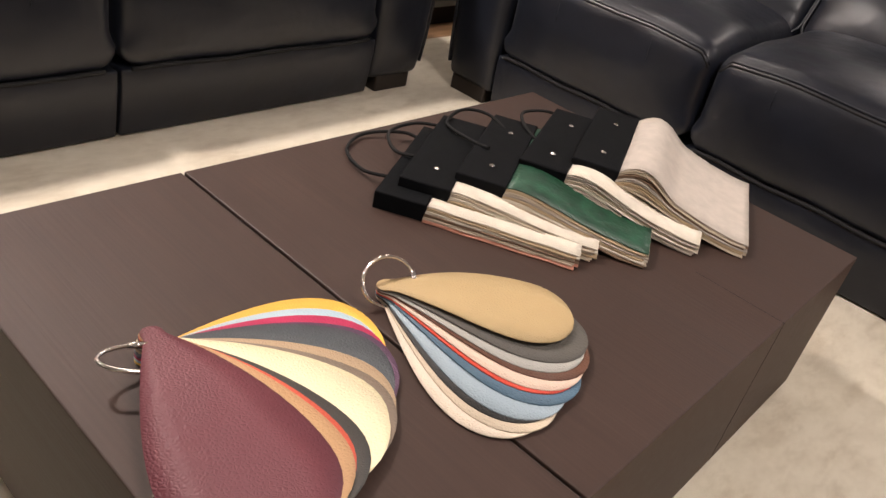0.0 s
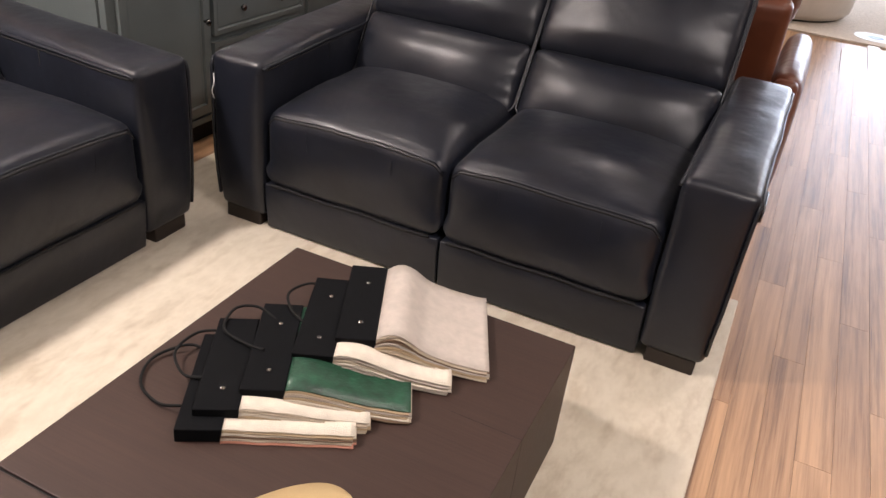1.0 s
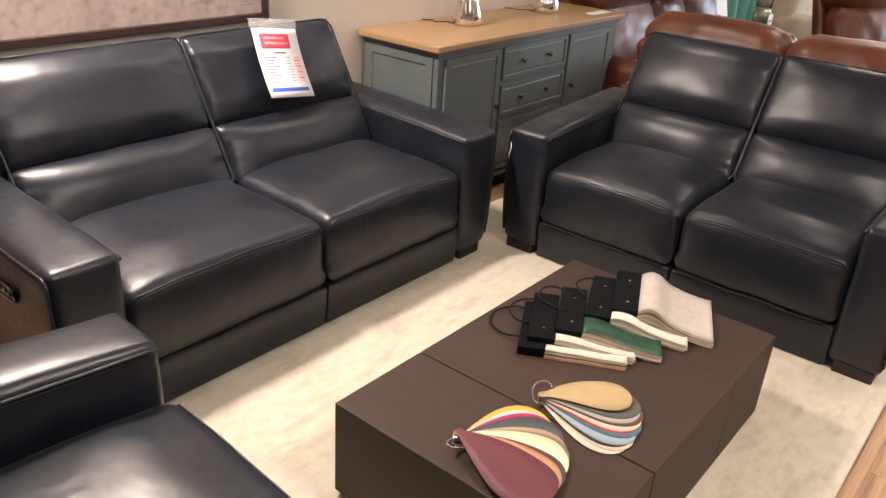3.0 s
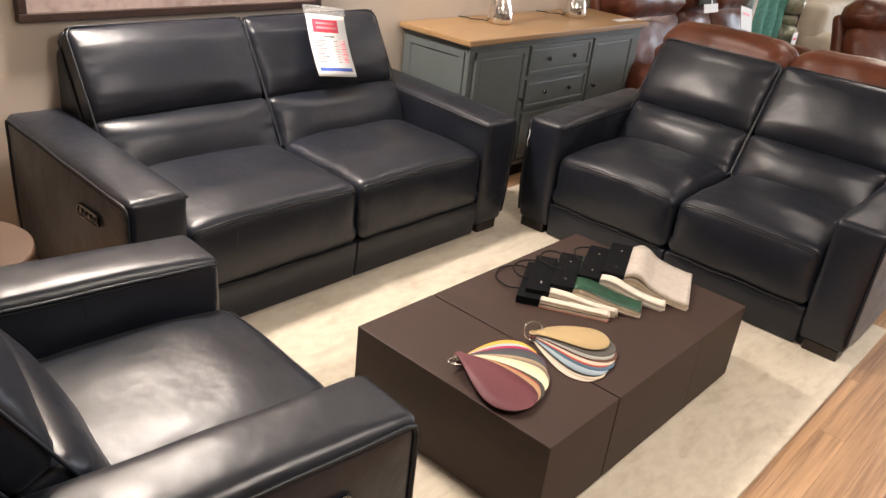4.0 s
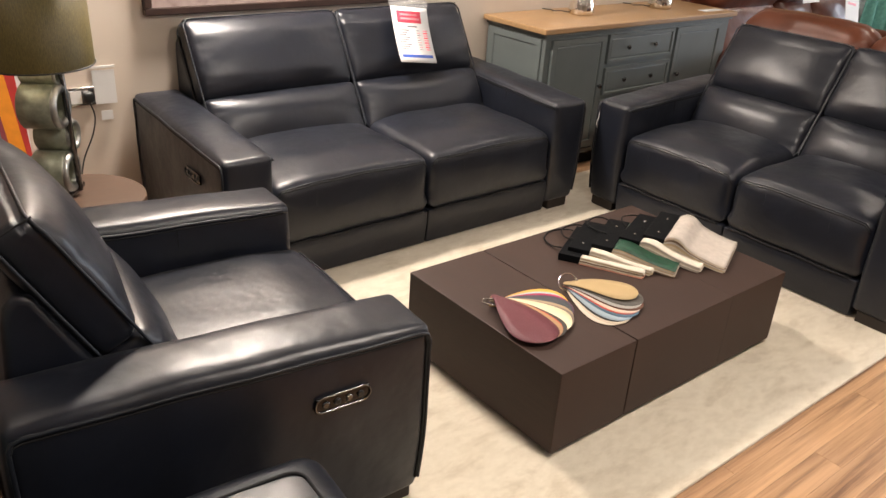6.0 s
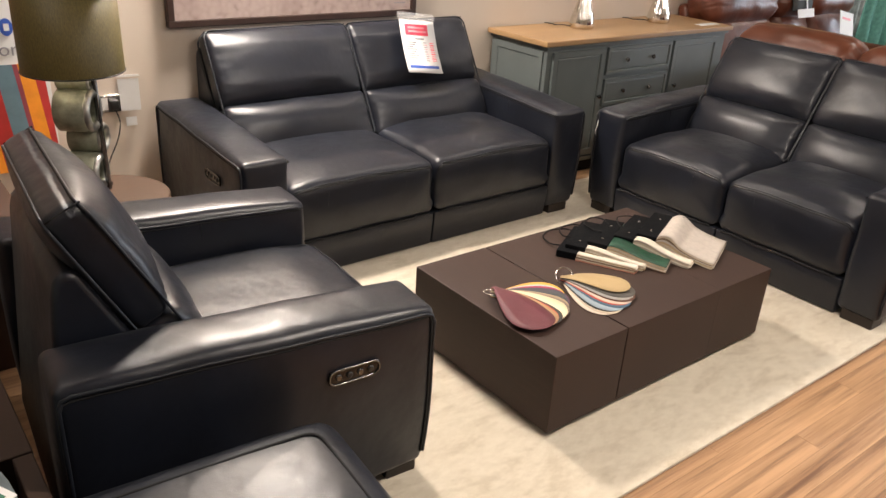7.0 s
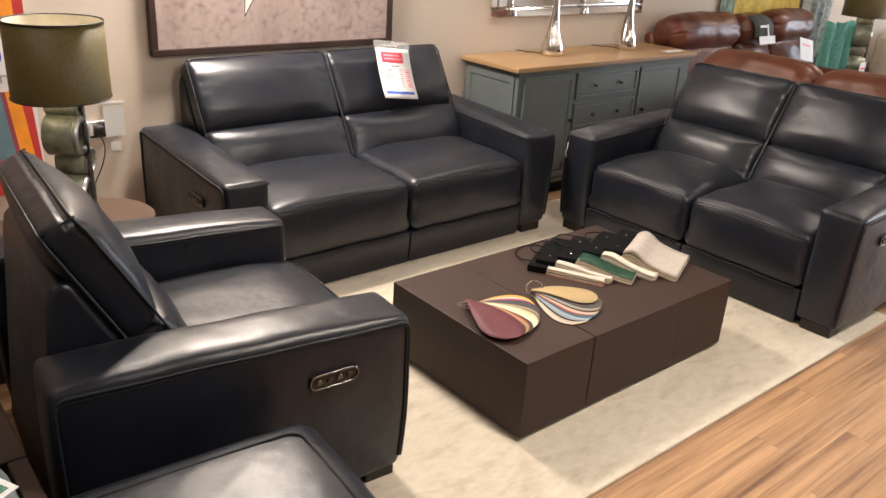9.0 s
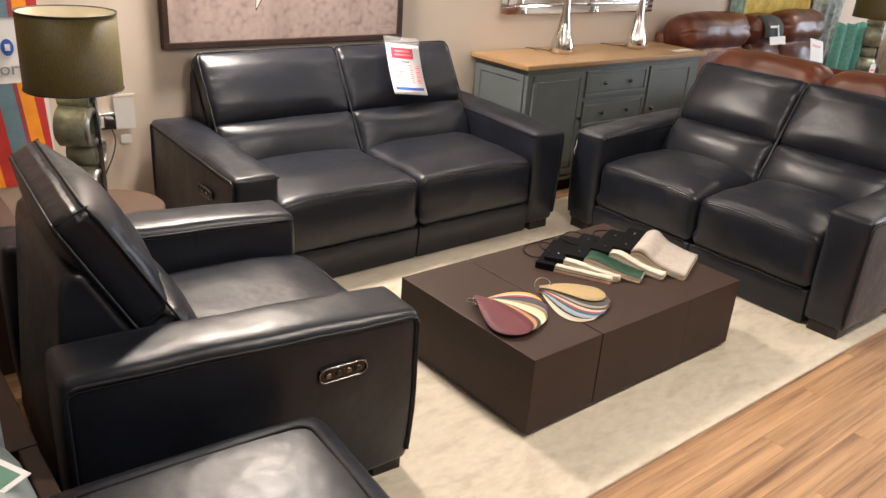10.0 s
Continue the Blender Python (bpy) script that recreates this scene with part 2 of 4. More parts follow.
def rbox(size, r=0.03, bulge=(0, 0, 0), n=(6, 6, 6), at=(0, 0, 0), fn=None, bm=None, flat=False, puff=4.0):
    """A box with rounded edges and padded faces, centred at 'at'; fn(Vector) bends it."""
    bm = bm or bmesh.new()
    h = [s / 2 for s in size]
    r = min(r, *(0.98 * x for x in h))
    st = [axis_stops(h[a], r, n[a]) for a in range(3)]
    made = {}

    def vert(i, j, k):
        key = (i, j, k)
        if key not in made:
            p = [st[0][i], st[1][j], st[2][k]]
            q = [max(-h[a] + r, min(h[a] - r, p[a])) for a in range(3)]
            d = Vector(p) - Vector(q)
            w = Vector(q) + (d.normalized() * r if d.length > 1e-9 else d)
            u = [w[a] / h[a] for a in range(3)]
            for a in range(3):
                b, c = (a + 1) % 3, (a + 2) % 3
                w[a] += bulge[a] * u[a] * max(0, 1 - abs(u[b]) ** puff) * max(0, 1 - abs(u[c]) ** puff)
            w += Vector(at)
            made[key] = bm.verts.new(fn(w) if fn else w)
        return made[key]

    top = [len(s) - 1 for s in st]
    for a in range(3):
        b, c = (a + 1) % 3, (a + 2) % 3
        for side in (0, top[a]):
            for i in range(top[b]):
                for j in range(top[c]):
                    f = []
                    for di, dj in ((0, 0), (1, 0), (1, 1), (0, 1)):
                        key = [0, 0, 0]
                        key[a], key[b], key[c] = side, i + di, j + dj
                        f.append(vert(*key))
                    face = bm.faces.new(f if side else f[::-1])
                    face.smooth = not flat
    return bm


def box(x0, x1, y0, y1, z0, z1, bevel=0.0, bm=None):
    bm = bm or bmesh.new()
    before = set(bm.verts)
    bmesh.ops.create_cube(bm, size=1, matrix=Matrix.LocRotScale(((x0 + x1) / 2, (y0 + y1) / 2, (z0 + z1) / 2), None, (x1 - x0, y1 - y0, z1 - z0)))
    if bevel:
        edges = {e for v in bm.verts if v not in before for e in v.link_edges}
        bmesh.ops.bevel(bm, geom=list(edges), offset=bevel, segments=2, profile=0.5, affect="EDGES")
    return bm


def tube(points, rad, seg=6, closed=False, bm=None):
    bm = bm or bmesh.new()
    pts = [Vector(p) for p in points]
    n, rings, up = len(pts), [], None
    for i, p in enumerate(pts):
        a = pts[(i - 1) % n] if closed or i else p
        b = pts[(i + 1) % n] if closed or i < n - 1 else p
        t = (b - a).normalized()
        up = (up or (Vector((0, 0, 1)) if abs(t.z) < 0.9 else Vector((1, 0, 0))))
        side = t.cross(up).normalized()
        up = side.cross(t).normalized()
        rr = rad[i] if isinstance(rad, (list, tuple)) else rad
        rings.append([bm.verts.new(p + rr * (math.cos(2 * math.pi * k / seg) * side + math.sin(2 * math.pi * k / seg) * up)) for k in range(seg)])
    for i in range(n if closed else n - 1):
        r0, r1 = rings[i], rings[(i + 1) % n]
        for k in range(seg):
            bm.faces.new((r0[k], r0[(k + 1) % seg], r1[(k + 1) % seg], r1[k])).smooth = True
    if not closed:
        bm.faces.new(rings[0][::-1]), bm.faces.new(rings[-1])
    bmesh.ops.recalc_face_normals(bm, faces=bm.faces)
    return bm


def lathe(profile, seg=32, bm=None, m=None):
    """Turns (radius, height) pairs round z."""
    bm = bm or bmesh.new()
    rings = [[bm.verts.new((r * math.cos(2 * math.pi * k / seg), r * math.sin(2 * math.pi * k / seg), z)) for k in range(seg)] for r, z in profile]
    for r0, r1 in zip(rings, rings[1:]):
        for k in range(seg):
            bm.faces.new((r0[k], r0[(k + 1) % seg], r1[(k + 1) % seg], r1[k])).smooth = True
    bm.faces.new(rings[0][::-1]), bm.faces.new(rings[-1])
    bmesh.ops.recalc_face_normals(bm, faces=bm.faces)
    if m:
        bmesh.ops.transform(bm, matrix=m, verts=bm.verts)
    return bm


def catmull(points, steps=6):
    p = [Vector(q) for q in points]
    p = [2 * p[0] - p[1]] + p + [2 * p[-1] - p[-2]]
    out = []
    for i in range(1, len(p) - 2):
        for k in range(steps):
            t = k / steps
            out.append(0.5 * (2 * p[i] + (p[i + 1] - p[i - 1]) * t + (2 * p[i - 1] - 5 * p[i] + 4 * p[i + 1] - p[i + 2]) * t * t + (3 * p[i] - p[i - 1] - 3 * p[i + 1] + p[i + 2]) * t ** 3))
    return out + [p[-2]]


def rect_loop(w, h, r, y, seg=4):
    """A rounded rectangle in the xz plane, centred, at depth y."""
    pts = []
    for cx, cz, a0 in ((w / 2 - r, h / 2 - r, 0), (-w / 2 + r, h / 2 - r, 90), (-w / 2 + r, -h / 2 + r, 180), (w / 2 - r, -h / 2 + r, 270)):
        for k in range(seg + 1):
            a = radians(a0 + 90 * k / seg)
            pts.append(Vector((cx + r * math.cos(a), y, cz + r * math.sin(a))))
    return pts


def moved(bm, m):
    bmesh.ops.transform(bm, matrix=m, verts=bm.verts)
    return bm


# ---- large structure ----
WX0, WX1, WY0, WY1, ROOM_H = -4.6, 12.0, -6.5, 2.53, 2.75
floor = tagged(part("floor", box(WX0, WX1, WY0, WY1, -0.12, -0.012), LAMINATE), "striped brown oak laminate floor of the showroom", "floor", "", "structure")
tagged(part("ceiling", box(WX0, WX1, WY0, WY1, ROOM_H, ROOM_H + 0.1), CEILING), "plain grey painted showroom ceiling", "ceiling", "", "structure")
tagged(part("wall_north", box(WX0 - 0.15, WX1 + 0.15, WY1, WY1 + 0.15, -0.12, ROOM_H + 0.1), PLASTER), "warm beige painted plaster wall behind the sofa", "wall", "", "structure")
tagged(part("wall_west", box(WX0 - 0.15, WX0, WY0, WY1, -0.12, ROOM_H + 0.1), PLASTER), "warm beige painted plaster wall", "wall", "", "structure")
tagged(part("wall_south", box(WX0 - 0.15, WX1 + 0.15, WY0 - 0.15, WY0, -0.12, ROOM_H + 0.1), PLASTER), "warm beige painted plaster wall", "wall", "", "structure")
east = box(WX1, WX1 + 0.15, WY0, WY1, -0.12, 0.4)
box(WX1, WX1 + 0.15, WY0, WY1, 2.55, ROOM_H + 0.1, 0, east)
box(WX1, WX1 + 0.15, WY0, -4.8, 0.4, 2.55, 0, east)
box(WX1, WX1 + 0.15, 0.0, WY1, 0.4, 2.55, 0, east)
tagged(part("wall_east", east, PLASTER), "painted wall with a wide shop window", "wall", "", "structure")
window = thing("window_1", pose(WX1 + 0.07, -2.4, 1.475), "wide shop window with slim white frame", "window", "", "structure")
wf = box(-0.03, 0.03, -2.4, -2.33, -1.075, 1.075)
for a, b, c, d in ((2.33, 2.4, -1.075, 1.075), (-0.03, 0.03, -1.075, 1.075), (-2.4, 2.4, -1.075, -1.0), (-2.4, 2.4, 1.0, 1.075)):
    box(-0.028, 0.028, a, b, c, d, 0, wf)
part("window_frame", wf, WHITE_PAINT, window)
pane = part("pane", box(-0.004, 0.004, -2.36, 2.36, -1.04, 1.04), GLASS, window)
pane.visible_shadow = False
tagged(part("ground", box(12.2, 60, -40, 40, -0.3, -0.2), plain("paving", (0.3, 0.29, 0.28), 0.8)), "pale paving outside the shop window", "ground", "", "structure")
tagged(part("baseboard", box(WX0, WX1, WY1 - 0.016, WY1 - 0.001, -0.01, 0.10, 0.004), WHITE_PAINT), "low white painted skirting board", "baseboard", "", "structure")
carpet = tagged(part("carpet", box(7.12, WX1, -6.4, 2.4, -0.011, 0.006), CARPET), "pale fitted carpet beyond the laminate", "carpet", "", "structure")

# Panels assumed above the added lamps; no such fitting is seen.
for lx, ly, watts in LAMPS:
    cl = thing("assumed_light_panel", pose(lx, ly, 2.715), "assumed square warm ceiling light panel, added over a lamp", "ceiling light", "ceiling lights")
    fr = box(-0.29, 0.29, -0.29, -0.255, -0.012, 0.035)
    for a, b, c, d in ((-0.29, 0.29, 0.255, 0.29), (-0.29, -0.255, -0.255, 0.255), (0.255, 0.29, -0.255, 0.255)):
        box(a, b, c, d, -0.012, 0.035, 0, fr)
    part("frame", fr, WHITE_PAINT, cl)
    part("diffuser", box(-0.255, 0.255, -0.255, 0.255, 0.01, 0.03), BULB, cl)

rug_bm = rbox((3.6, 2.2, 0.014), 0.006, (0, 0, 0), (60, 36, 1), (0.55, 0.755, 0.0), lambda v: v + Vector((0, 0, 0.0012 * noise.noise(v * 9) if v.z > 0 else 0)))
tagged(part("rug", moved(rug_bm, Matrix.Translation((0, 0, 0.0045))), RUG), "cream viscose rug with brushed silky patches under the coffee table", "rug")


# ---- recliner seating ----
def recliner(name, m, label, category, seats, seat_w, arm_w, lum_out=0.72, slim=0.0, puffed=0.044, lean=30.0, slope=0.665, lumbar=0.265, controls=(), thread=False, depth=1.02, thick=0.125, seat_out=0.0):
    """Local axes: x along the seat, y from the front (0) to the back, z up."""
    base = thing(name, m, label, category, "navy recliner suite")
    inner = seats * seat_w
    total = inner + 2 * arm_w

    def arm_shape(sign, cx):
        def fn(v):
            k = 1 - 0.10 * max(0, (0.45 - v.z) / 0.45) ** 1.6
            x = cx + (v.x - cx) * k if sign * (v.x - cx) > 0 else v.x
            y = v.y + 0.02 * max(0, (0.30 - v.z) / 0.3) ** 2 * (1 if v.y < 0.2 else 0)
            z = v.z + 0.045 * max(0, v.y - 0.1) * (1 if v.z > 0.4 else 0)
            swell = Vector((0.005 * noise.noise(v * 5 + Vector((cx, 7, 0))), 0, 0.004 * noise.noise(v * 6 + Vector((0, cx, 3)))))
            return Vector((x, y, z)) + swell
        return fn

    for side, cx in ((-1, arm_w / 2), (1, total - arm_w / 2)):
        fn = arm_shape(side, cx)
        arm = part("armrest", rbox((arm_w, depth - 0.02, 0.572), 0.024, (0.010, 0.012, 0.018), (6, 22, 14), (cx, depth / 2 - 0.01, 0.344), fn), NAVY, base)
        y0, y1, zt = 0.004, depth - 0.026, 0.612
        top = [(y0 + 0.03 + (y1 - y0 - 0.06) * k / 12, zt) for k in range(13)]
        rise = [(y0, 0.10 + (zt - 0.13) * k / 6) for k in range(7)] + [(y0 + 0.008, zt - 0.008)]
        fall = [(y1 - 0.008, zt - 0.008)] + [(y1, zt - 0.03 - (zt - 0.15) * k / 6) for k in range(7)]
        for s in (-1, 1):
            x = cx + s * (arm_w / 2 + 0.0015)
            path = rise + top + fall if s == side else [(y0 + 0.006, zt - 0.006)] + top
            part("piping", tube([fn(Vector((x, y, z))) for y, z in path], 0.0058), PIPING, arm)
            # Dark tube drawn as the shade in the groove beside the piping.
            part("shaded_groove", tube([fn(Vector((x - s * 0.0005, y + (0.009 if z < zt - 0.005 and y < 0.1 else 0), z - (0.011 if y > y0 + 0.02 else 0)))) for y, z in path], 0.0044, 5), GAP, arm)
        cross = [fn(Vector((cx - arm_w / 2 + 0.012 + (arm_w - 0.024) * k / 6, 0.001, 0.588 + 0.008 * math.sin(math.pi * k / 6)))) for k in range(7)]
        part("seam", tube(cross, 0.0036, 5), PIPING, arm)
        mid = [fn(Vector((cx - side * (arm_w / 2 + 0.006), 0.40, 0.40 + 0.2 * k / 5))) for k in range(6)]
        part("seam", tube(mid, 0.002, 5), GAP, arm)
        for yy in (0.075, depth - 0.14):
            part("foot", box(cx - 0.075, cx + 0.075, yy - 0.055, yy + 0.055, 0.0, 0.066, 0.006), ESPRESSO, base, "dark stained wooden block foot")
    for k in range(seats):
        x0 = arm_w + k * seat_w
        xc = x0 + seat_w / 2
        w = seat_w - 0.008

        def seat_fn(v, xc=xc, w=w):
            u = (v.x - xc) / (w / 2)
            z = v.z
            if z > 0.36:
                f = max(0, min(1, (v.y - 0.02) / 0.18))
                z += 0.044 * (1 - abs(u) ** 3.2) * f - 0.012 * (1 - f) * (1 - 0.3 * u * u) + 0.016 * (1 - u * u) * (1 - f) + 0.006 * noise.noise(Vector((v.x * 5, v.y * 7, k)))
            y = v.y
            if v.z < 0.262 and y < 0.08:
                y = 0.005 + 0.25 * (y - 0.005)
            if y < 0.2 and z < 0.44:
                y -= 0.012 * (1 - u ** 4) * math.sin(math.pi * max(0, min(1, (z - 0.2) / 0.25)))
                y += 0.006 * noise.noise(Vector((v.x * 9, z * 9, 3 + k)))
            return Vector((v.x, y, z))

        seat = part("seat", rbox((w, 0.66, 0.282), 0.052, (0.0, 0, 0), (14, 12, 6), (xc, 0.335, 0.342), lambda v: seat_fn(v) - Vector((0, seat_out * max(0, 1 - v.y / 0.4), 0))), NAVY, base)

        def rim(deg, out):
            """Points along the rounded front edge of the seat, deg from level, out from the leather."""
            c, q = math.cos(radians(deg)), math.sin(radians(deg))
            pts = [(xc + (w / 2 - 0.040) * i / 8, 0.0) for i in range(-8, 9)]
            pts = [(xc - w / 2 + 0.012, -0.030)] + pts + [(xc + w / 2 - 0.012, -0.030)]
            return [seat_fn(Vector((x, 0.005 + 0.052 - (0.052 + out) * c - 0.3 * dz, 0.483 - 0.052 + (0.052 + out) * q + dz))) - Vector((0, seat_out, 0)) for x, dz in pts]

        part("piping", tube(rim(40, 0.0015), 0.0036), PIPING, seat)
        # Dark tube for the shaded groove under the seat piping.
        part("shaded_groove", tube(rim(29, 0.0002), 0.0034, 5), GAP, seat)
        for off in ((-0.22, 0.22) if seat_w > 0.75 else (-0.16, 0.16)):
            fold = [Vector((xc + off + 0.0008 * math.sin(3 * i), -0.012 - seat_out + 0.002 * i, 0.44 - 0.018 * i)) for i in range(5)]
            part("pleat", tube(fold, 0.0009, 5), PIPING, seat)
        flap = part("footrest_panel", rbox((w, 0.10, 0.180), 0.007, (0, 0.003, 0), (12, 2, 4), (xc, 0.0565 - seat_out, 0.107), lambda v: v + Vector((0, 0.012 * max(0, 0.14 - v.z) / 0.1, 0))), NAVY, base)
        # Dark tube laid in as the shade between seat and footrest panel.
        part("shadow_gap", tube([Vector((x0 + 0.03 + (w - 0.06) * i / 8, 0.0045 - seat_out, 0.1985 + 0.003 * math.sin(i * 1.7))) for i in range(9)], 0.0055), GAP, flap)
        tilt = pose(xc, 0.545, 0.47, -lean, 0, 0)

        def gather(v, z0, z1, amount, seed):
            """Leather drawn into small folds along the sewn sides and swelling in the middle."""
            u = abs(v.x) / (w / 2)
            edge = max(0, (u - 0.72) / 0.28) * (1 - max(0, (u - 0.95) / 0.05))
            end = max(0, 1 - min(v.z - z0, z1 - v.z) / 0.06) * max(0, 1 - u)
            fold = noise.noise(Vector((v.x * 4, v.z * 42, seed))) * edge * 0.0075 + noise.noise(Vector((v.x * 34, v.z * 5, seed + 5))) * end * 0.007
            return (fold * amount + 0.008 * noise.noise(Vector((v.x * 5, v.z * 6, seed + 9)))) if v.y < 0.07 else 0.0

        def lum_fn(v, k=k):
            roll = math.sin(math.pi * max(0.0, min(1.0, (v.z + 0.02) / (lumbar + 0.02))) ** 1.9) * (1 - min(1, abs(v.x) / (w / 2)) ** 5) if v.y < 0.07 else 0.0
            return v + Vector((0, gather(v, 0, lumbar, 1.0, k * 3.7 + seats) - 0.024 * roll * lum_out, -0.012 * max(0, 0.03 - v.y) / 0.07))

        lum = rbox((w - 0.002, thick, lumbar + 0.02), 0.035, (0.0, 0.054 * lum_out, 0.004), (26, 4, 20), (0, thick / 2 + 0.010, lumbar / 2 - 0.008), lum_fn, puff=2.5)
        lb = part("lumbar_cushion", moved(lum, tilt), NAVY, base)
        seam = []
        for i in range(6):
            u = 0.72 - 0.11 * i
            seam.append(tilt @ lum_fn(Vector((0.002 * math.sin(i), 0.0110 - 0.054 * lum_out * (1 - u ** 2.5), lumbar / 2 - 0.008 + u * (lumbar / 2 + 0.01)))))
        part("seam", tube(seam, 0.0013, 5), PIPING, lb)
        hh = slope - lumbar
        up = rbox((w - 0.002, thick, hh), 0.032, (0.0, puffed, 0.002), (26, 4, 24), (0, thick / 2 + 0.012, lumbar + hh / 2 - 0.004),
                  lambda v, k=k: v + Vector((0, (0.022 * max(0, (v.z - lumbar) / hh - 0.75) * 4 if v.y < 0.05 else 0) + gather(v, lumbar, slope, 1.0, k * 5.1 + 2 + seats) + (0.014 * max(0, 1 - (v.z - lumbar) / 0.09) if v.y < 0.07 else 0), 0)), puff=2.6)
        upper = part("back_cushion", moved(up, tilt), NAVY, base)
        for y in (0.022, thick + 0.004):
            loop = []
            for p in [q for q in rect_loop(w + 0.002, slope - 0.01, 0.045, y, 4)]:
                z = p.z + slope / 2 - 0.004
                loop.append(tilt @ Vector((p.x, y + (0.020 * max(0, (z - lumbar) / hh - 0.75) * 4 if y < 0.05 else 0), z)))
            part("piping", tube(loop, 0.0048, 6, True), PIPING, upper)
        for sx in (-1, 1):
            gusset = [tilt @ Vector((sx * (w / 2 - 0.012), 0.030 + (thick - 0.030) * i / 4, slope - 0.014)) for i in range(5)]
            part("corner_seam", tube(gusset, 0.0030, 5), GAP, upper)
    part("base_lining", rbox((inner - 0.02, 0.84, 0.30), 0.02, (0, 0, 0), (2, 2, 2), (total / 2, 0.55, 0.21)), GAP, base)
    back = depth - 1.02
    prof = [(0.70, 0.08), (1.0 + back, 0.07), (1.018 + back, 0.10), (1.02 + back - slim, 0.86 - slim), (1.01 + back - slim, 0.90 - slim), (0.985 + back - slim, 0.925 - slim), (0.965 + back / 2 - slim, 0.915 - slim), (0.79, 0.62), (0.72, 0.50)]
    bm = bmesh.new()
    ends = [[bm.verts.new((x, y, z)) for y, z in prof] for x in (arm_w + 0.004, total / 2, total - arm_w - 0.004)]
    for p0, p1 in zip(ends, ends[1:]):
        for i in range(len(prof)):
            j = (i + 1) % len(prof)
            bm.faces.new((p0[i], p0[j], p1[j], p1[i]))
    caps = [bm.faces.new(ends[0][::-1]), bm.faces.new(ends[-1])]
    bmesh.ops.recalc_face_normals(bm, faces=bm.faces)
    bmesh.ops.bevel(bm, geom=[e for f in caps for e in f.edges], offset=0.018, segments=3, profile=0.5, affect="EDGES")
    for f in bm.faces:
        f.smooth = len(f.verts) == 4
    part("back_shell", bm, NAVY, base)
    for side in controls:
        x = -0.008 if side < 0 else total + 0.008
        pl = [Vector((x + side * 0.009, 0.275 + p.x, 0.495 + p.z)) for p in rect_loop(0.158, 0.046, 0.0225, 0, 6)]
        bm = rbox((0.008, 0.155, 0.044), 0.0039, (0, 0, 0), (1, 8, 3), (x + side * 0.004, 0.275, 0.495))
        plate = part("control_plate", bm, CONTROL_METAL, base, "oval dark nickel recliner control plate")
        part("rim", tube(pl, 0.0034, 6, True), GUNMETAL, plate)
        for i, o in enumerate((-0.05, -0.017, 0.017, 0.05)):
            part("button", moved(lathe([(0.010, 0), (0.010, 0.004), (0.007, 0.006)], 14), pose(x + side * 0.007, 0.275 + o, 0.495, 0, 90 * side, 0)), GUNMETAL if i % 2 else BLACK_PLASTIC, plate)
    if thread:
        part("loose_thread", tube(catmull([(0.02, -0.012, 0.56), (0.026, -0.02, 0.53), (0.018, -0.022, 0.50), (0.02, -0.014, 0.47)]), 0.0022, 5), WHITE_CARD, base, "loose white thread")
    return base


recliner("sofa", pose(-0.425, 1.50, 0), "navy blue leather two seat recliner sofa against the wall", "sofa", 2, 0.835, 0.225, controls=(-1,))
recliner("loveseat", pose(1.795, 1.49, 0, 0, 0, -90), "smaller navy blue leather loveseat with piped arms on the rug edge", "sofa", 2, 0.69, 0.205, controls=(1,), thread=True)
recliner("armchair", pose(-0.455, 0.095, 0, 0, 0, 86), "navy blue leather power recliner armchair with piped arms", "armchair", 1, 0.70, 0.215, lean=28.5, lum_out=0.5, puffed=0.046, slim=0.07, controls=(-1,), depth=1.05, seat_out=0.03)

# navy footstool beside the armchair
stool = thing("footstool", pose(-1.27, -0.36, 0, 0, 0, -4), "navy blue leather footstool with piped padded top", "footstool")
part("cushion", rbox((0.76, 0.80, 0.225), 0.07, (0, 0, 0.025), (10, 10, 4), (0, 0, 0.3725), lambda v: v + Vector((0, 0, 0.004 * noise.noise(v * 7)))), NAVY, stool)
part("piping", tube([Vector((p.x, p.z, 0.486 + 0.025 * (1 - abs(p.x / 0.38) ** 4) * (1 - abs(p.z / 0.40) ** 4))) for p in rect_loop(0.60, 0.62, 0.04, 0, 6)], 0.0050, 6, True), GAP, stool)
part("body", rbox((0.72, 0.76, 0.24), 0.03, (0, 0, 0), (4, 4, 4), (0, 0, 0.17)), NAVY, stool)
for sx in (-1, 1):
    for sy in (-1, 1):
        part("foot", box(sx * 0.28 - 0.03, sx * 0.28 + 0.03, sy * 0.3 - 0.03, sy * 0.3 + 0.03, 0, 0.06, 0.004), ESPRESSO, stool)

# ---- coffee table ----
table = thing("coffee_table", pose(0, 0, 0.012), "low dark walnut block coffee table in joined sections", "coffee table")
TOP = 0.345 - 0.012
for a, b in ((0.0, 0.363), (0.368, 1.30)):
    part("section", box(a, b, 0, 0.80, 0.018, TOP, 0.0025), TABLE_WOOD, table)
part("joint", box(0.360, 0.371, 0.006, 0.794, 0.03, TOP - 0.006), GAP, table)
part("veneer_joint", box(0.9296, 0.9304, -0.0004, 0.16, 0.02, TOP + 0.0003), GAP, table)
part("plinth", box(0.03, 1.27, 0.03, 0.77, 0.0, 0.019), GAP, table)

